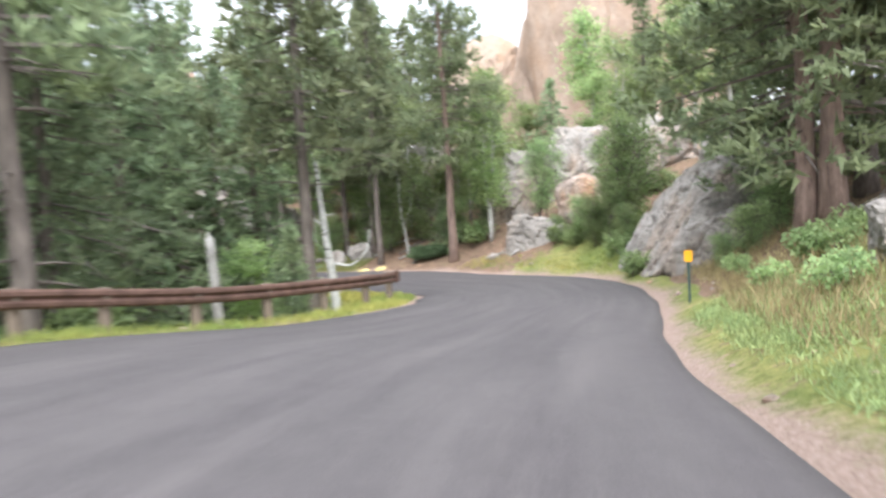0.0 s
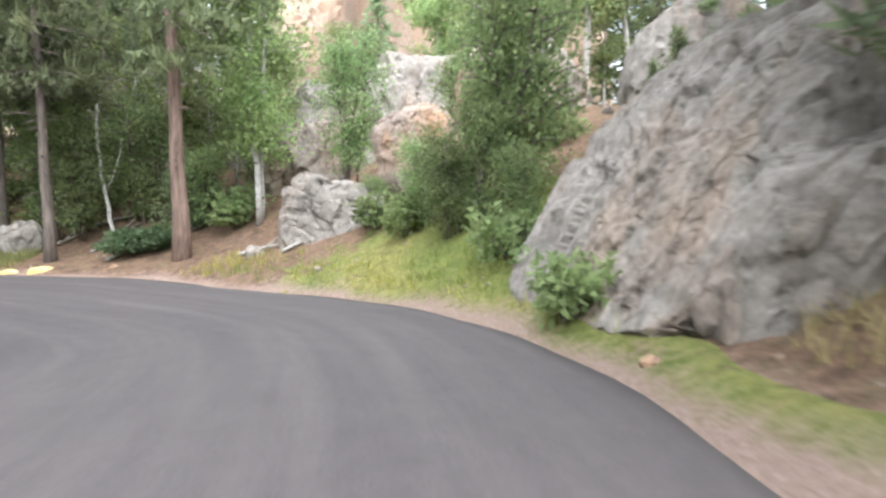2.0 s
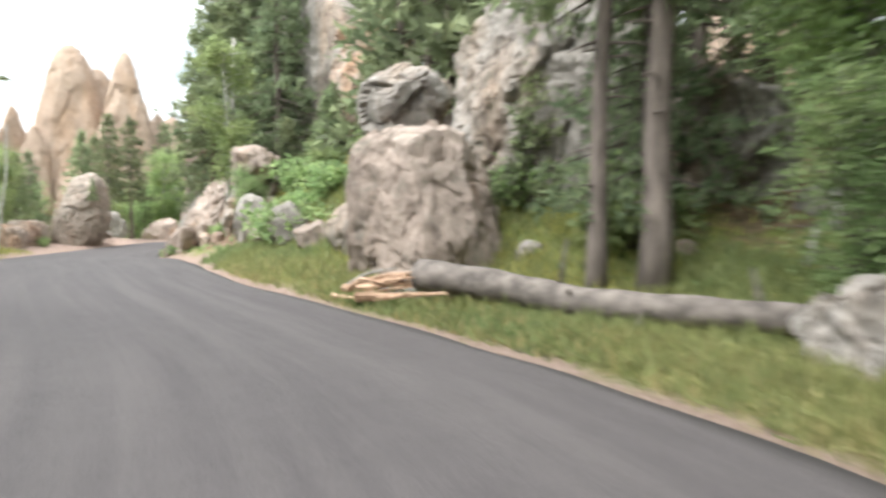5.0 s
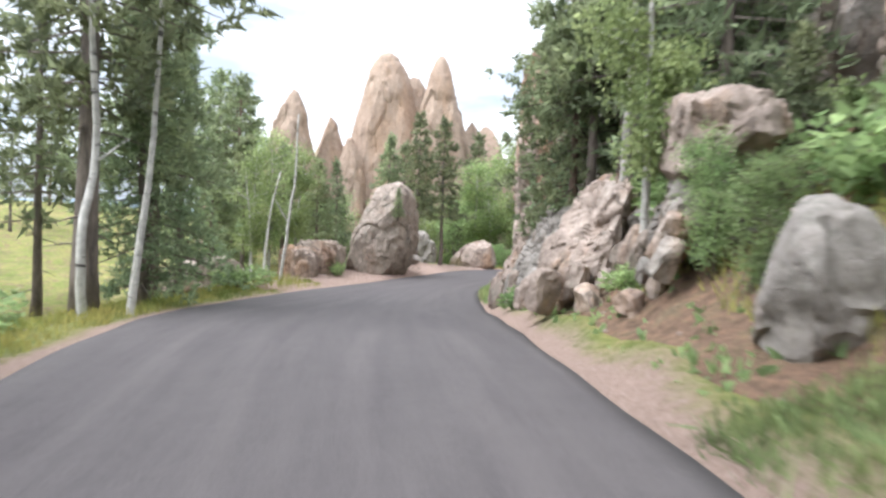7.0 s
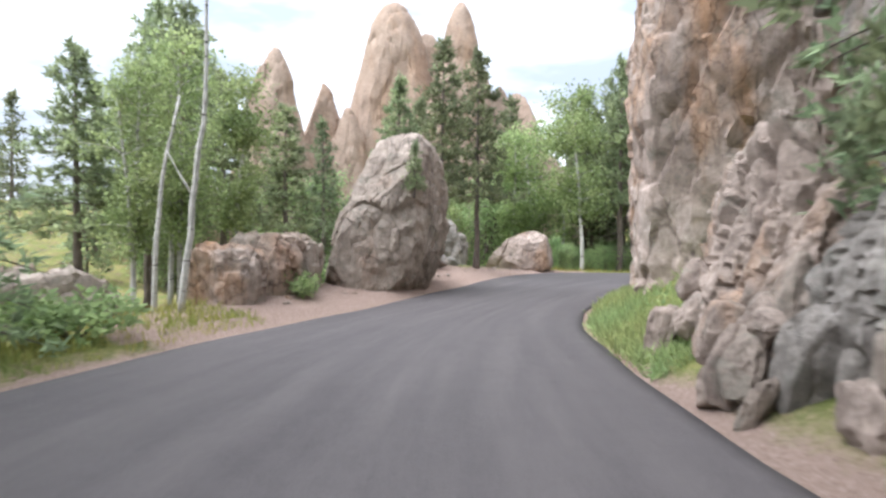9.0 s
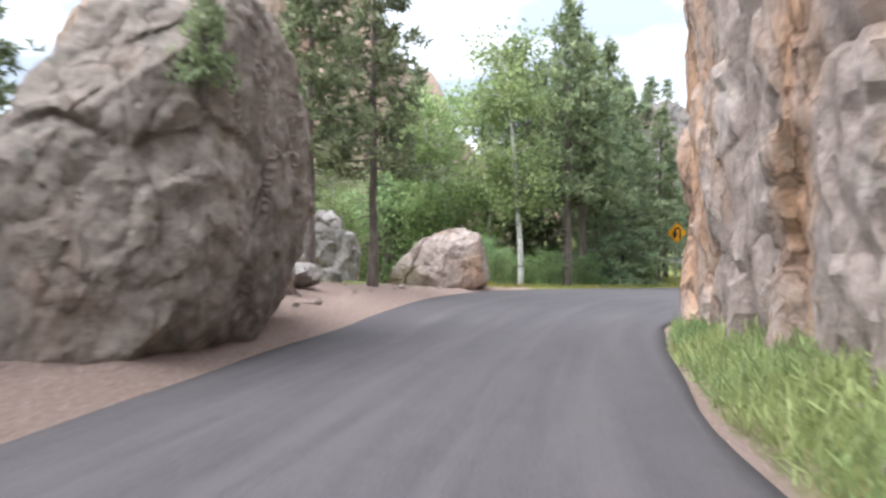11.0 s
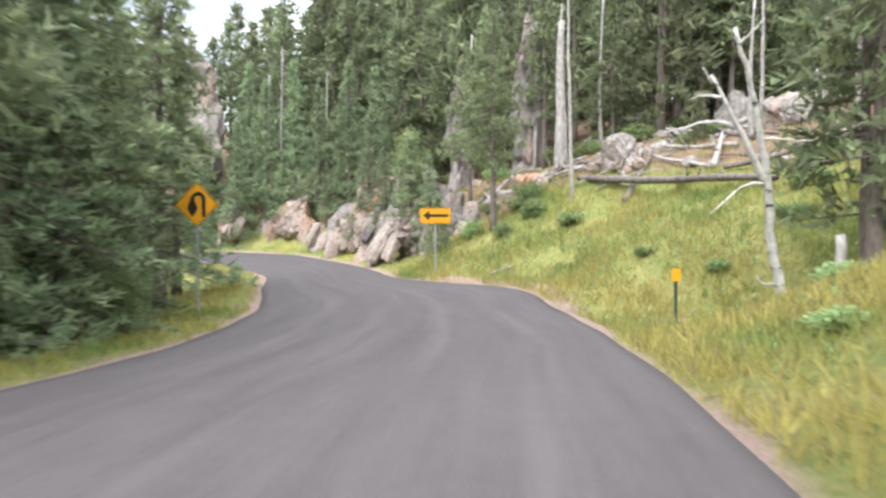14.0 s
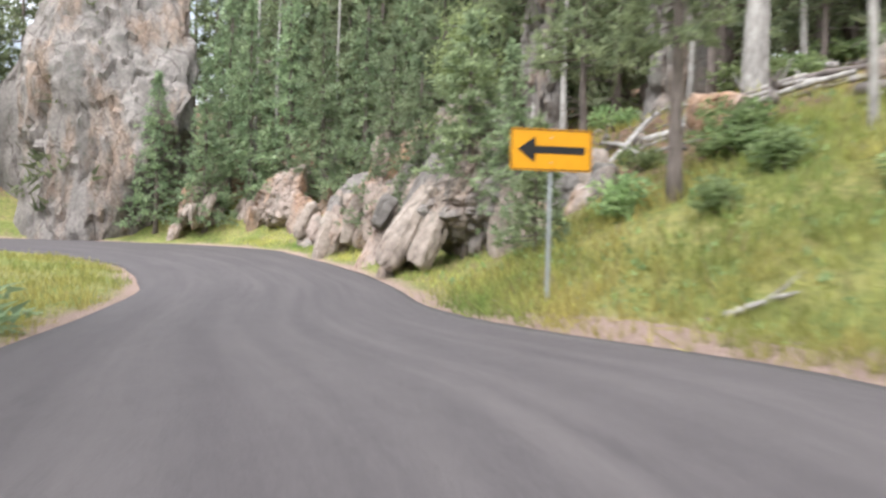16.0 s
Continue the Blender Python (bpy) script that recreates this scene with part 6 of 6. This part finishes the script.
def flat_shape(pts):
    n = len(pts)
    v = [(x, 0, z) for x, z in pts] + [(x, 0.003, z) for x, z in pts]
    bm = bmesh.new()
    vs = [bm.verts.new(p) for p in v]
    bm.faces.new(vs[:n])
    for i in range(n):
        bm.faces.new((vs[i], vs[(i + 1) % n], vs[n + (i + 1) % n], vs[n + i]))
    bmesh.ops.triangulate(bm, faces=[f for f in bm.faces if len(f.verts) > 4])
    bmesh.ops.recalc_face_normals(bm, faces=bm.faces[:])
    return bm


def sign_post(h, mat):
    bm = bmesh.new()
    for dx, w, d in ((0, 0.045, 0.012), (-0.022, 0.012, 0.03), (0.022, 0.012, 0.03)):
        bmesh.ops.create_cube(bm, size=1, matrix=Matrix.Translation((dx, 0, h / 2 - 0.2)) @ Matrix.Diagonal((w, d, h + 0.4, 1)))
    return from_bm("post", bm, mat)


def road_sign(name, x, y, turn, centre, w, h, shape, label, diamond=False):
    base = gz(x, y)
    ob = thing(name, pose(x, y, base, 0, 0, turn), label, "road sign")
    tall = centre + (0.3 if not diamond else 0.4) - base
    part("post", sign_post(tall, M_steel), ob, "galvanised steel post")
    pl = part("panel", mesh_of("panel", *plate(w, h, 0.006, 0.045, diamond), M_sign), ob, "yellow reflective panel", Matrix.Translation((0, -0.03, centre - base)))
    part("border", mesh_of("border", *ring(w, h, 0.014, 0.014, diamond), M_black), pl, at=Matrix.Translation((0, -0.0062, 0)))
    part("arrow", from_bm("arrow", shape, M_black), pl, "black arrow", Matrix.Translation((0, -0.0066, 0)))
    for dz in (0.18, -0.18):
        bm = bmesh.new()
        bmesh.ops.create_cone(bm, cap_ends=True, segments=8, radius1=0.014, radius2=0.014, depth=0.008, matrix=Matrix.Translation((0, -0.009, dz)) @ Matrix.Rotation(radians(90), 4, "X"))
        part("bolt", from_bm("bolt", bm, M_steel), pl)
    return ob


arrow = flat_shape([(-0.50, 0), (-0.24, 0.19), (-0.27, 0.055), (0.50, 0.055), (0.50, -0.055), (-0.27, -0.055), (-0.24, -0.19)])
hair = [(0.21, -0.30)]
hair += [(0.03 + 0.18 * math.cos(radians(a)), 0.12 + 0.18 * math.sin(radians(a))) for a in range(0, 181, 15)]
hair += [(-0.15, -0.12), (-0.24, -0.09), (-0.105, -0.31), (0.03, -0.09), (-0.06, -0.12)]
hair += [(0.03 + 0.09 * math.cos(radians(a)), 0.12 + 0.09 * math.sin(radians(a))) for a in range(180, -1, -15)]
hair += [(0.12, -0.30)]
road_sign("hairpin_sign", -77.35, 52.75, 45, 2.33, 0.76, 0.76, flat_shape(hair), "yellow diamond hairpin-bend warning sign on a steel post", True)
road_sign("arrow_sign", -81.39, 63.82, 59, 2.33, 1.22, 0.61, arrow, "yellow rectangular sign with a bold black arrow")


def delineator(x, y, turn, top):
    base = gz(x, y)
    ob = thing("delineator_post", pose(x, y, base, 0, 0, turn), "yellow roadside marker plate on a dark green post", "marker post")
    part("post", sign_post(top - base - 0.05, M_green_steel), ob, "dark green steel post")
    part("plate", mesh_of("plate", *plate(0.165, 0.235, 0.005, 0.03), M_sign), ob, "yellow rounded plate", Matrix.Translation((0, -0.025, top - base - 0.115)))


delineator(11.16, 28.95, 8, 3.40)
delineator(-67.74, 57.75, 50, 0.97)

# two yellow-painted stones at the edge of the bend
for k, (x, y) in enumerate([(-4.45, 44.62), (-3.55, 44.72)]):
    me = rock_mesh((0.32, 0.14, 0.11), 300 + k, n=4, rough=0.12, cuts=5, blocks=0.03, square=0.5, mat=M_yellow, foot=0)
    ob = new("painted_stone", me)
    ob.matrix_world = pose(x, y, gz(x, y) + 0.04, 0, 0, 20 + 30 * k)
    tagged(ob, "flat pale yellow painted stone at the road edge", "stone", "painted stones")


# ---------------------------------------------------------------- grass, stones and litter
def scatter(name, label, count, region, rule, length, width, mat, seed, lean=0.35, per=3):
    """Blades of grass over a stretch of the plan, as one object."""
    rnd = np.random.RandomState(seed)
    x = rnd.uniform(region[0], region[1], count)
    y = rnd.uniform(region[2], region[3], count)
    z, d, side, st = ground_all(x, y)
    keep = rnd.uniform(0, 1, count) < rule(x, y, d, side, st)
    p = np.c_[x, y, z][keep]
    h = Heap()
    if len(p):
        up = np.tile([0, 0, 1.0], (len(p), 1))
        blades(h, p, up, per, length, width, rnd, lean)
    tagged(new(name, h.mesh(name, [mat])), label, "grass", kind="stuff")


def verge(lo, hi, near, far, side_wanted, s0, s1, amount=1.0):
    def rule(x, y, d, side, st):
        patch = 0.55 + 0.45 * np.sin(x * 1.3 + 2 * np.sin(y * 0.9)) * np.sin(y * 1.1 + x * 0.3)
        ok = (d > near) & (d < far) & (st >= s0) & (st <= s1)
        if side_wanted is not None:
            ok &= side == side_wanted
        return np.where(ok, amount * patch * np.clip(1.3 - d / far, 0.15, 1), 0)
    return rule


scatter("verge_grass", "yellow-green long grass along the road edge", 60000, (-4, 5, 5, 38), verge(0, 0, 0.25, 2.6, 0, 0, 9.5), 0.17, 0.010, M_grass, 1)
scatter("verge_grass", "green roadside grass below the slope", 50000, (10, 17, 12, 34), verge(0, 0, 0.6, 3.4, 1, 1, 4.5), 0.13, 0.012, M_weeds, 2, 0.6)
scatter("verge_grass", "tall yellow-green grass round the bend", 50000, (-28, 11, 33, 47), verge(0, 0, 0.45, 2.0, 1, 6, 9.6), 0.17, 0.010, M_grass, 3)
scatter("verge_grass", "lush green growth by the fallen log", 70000, (-28, -4, 41, 48), verge(0, 0, 0.25, 4.2, 1, 11.3, 15.2, 1.3), 0.19, 0.014, M_weeds, 4, 0.6)
scatter("verge_grass", "yellow-green grass on the valley edge", 70000, (-48, -6, 28, 39), verge(0, 0, 0.35, 2.4, 0, 10, 19.0), 0.17, 0.010, M_grass, 5)
scatter("verge_grass", "green weeds below the cliff", 60000, (-60, -38, 39.5, 48), verge(0, 0, 0.14, 2.0, 1, 18.2, 23, 1.5), 0.20, 0.014, M_weeds, 6, 0.55)
scatter("verge_grass", "bright yellow-green grass inside the bend", 60000, (-100, -60, 38, 62), verge(0, 0, 0.16, 2.8, 0, 23.2, 32, 1.3), 0.17, 0.010, M_grass, 7)
scatter("hillside_grass", "long green and yellow grass on the hillside", 130000, (-90, -54, 43, 76), verge(0, 0, 0.16, 9, 1, 22.6, 28.6, 1.25), 0.26, 0.012, M_grass, 8, 0.45)
scatter("dry_grass", "dry straw-coloured grass on the hillside", 40000, (-90, -54, 43, 76), verge(0, 0, 0.3, 8, 1, 22.6, 29, 0.6), 0.24, 0.008, M_dry, 9)
scatter("dry_grass", "dry tufts on the slope by the marker post", 20000, (10, 18, 20, 34), verge(0, 0, 1.2, 5, 1, 3, 7, 0.6), 0.26, 0.010, M_dry, 10)
scatter("dry_grass", "dry straw grass along the shoulder by the log", 26000, (-24, -3, 40, 47), verge(0, 0, 0.2, 1.5, 1, 11.2, 14.5, 1.2), 0.16, 0.010, M_dry, 16)
scatter("slope_grass", "thin mixed grass on the shaded slope", 60000, (-28, 18, 36, 52), verge(0, 0, 1.6, 8, 1, 12.6, 16.5, 0.8), 0.22, 0.011, M_grass, 12)
scatter("slope_grass", "thin mixed grass above the road cut", 36000, (-112, -62, 62, 84), verge(0, 0, 5, 16, 1, 22.6, 33, 0.7), 0.26, 0.012, M_grass, 13)
scatter("slope_weeds", "broad-leaved green weeds in the hillside grass", 26000, (-90, -54, 43, 74), verge(0, 0, 0.8, 9, 1, 22.6, 29, 0.5), 0.13, 0.05, M_bush, 14, 0.8)
scatter("slope_weeds", "broad-leaved green weeds on the roadside bank", 20000, (-46, 12, 36, 48), verge(0, 0, 0.6, 3.5, 1, 12.4, 20, 0.5), 0.12, 0.045, M_bush, 15, 0.8)
scatter("verge_grass", "grass below the road cut", 40000, (-112, -80, 62, 76), verge(0, 0, 0.4, 2.6, 1, 27.8, 33), 0.17, 0.010, M_grass, 11)

# loose stones on the shoulders
rnd = np.random.RandomState(5)
sv, sf = sphere(1)
heap = Heap()
sx, sy = rnd.uniform(-106, 14, 26000), rnd.uniform(16, 72, 26000)
sz, sd, ss_, sst = ground_all(sx, sy)
want = np.where((sd > 0.1) & (sd < 1.4), 0.25, 0) + np.where((ss_ == 0) & (sst > 19) & (sst < 23.5) & (sd > 0.1) & (sd < 3.2), 0.5, 0) + np.where((ss_ > 0) & (sst > 4) & (sst < 13) & (sd > 0.1) & (sd < 2.0), 0.4, 0)
for x, y, z in np.c_[sx, sy, sz][rnd.uniform(0, 1, len(sx)) < want]:
    s = rnd.uniform(0.015, 0.06) * (2.2 if rnd.uniform() < 0.04 else 1)
    heap.add([(x + v[0] * s * rnd.uniform(0.7, 1.3), y + v[1] * s * rnd.uniform(0.7, 1.3), z + (v[2] + 0.3) * s * 0.7) for v in sv], sf)
tagged(new("shoulder_stones", heap.mesh("shoulder_stones", [M_granite_pink])), "loose pinkish gravel stones on the road shoulders", "stones", kind="stuff")
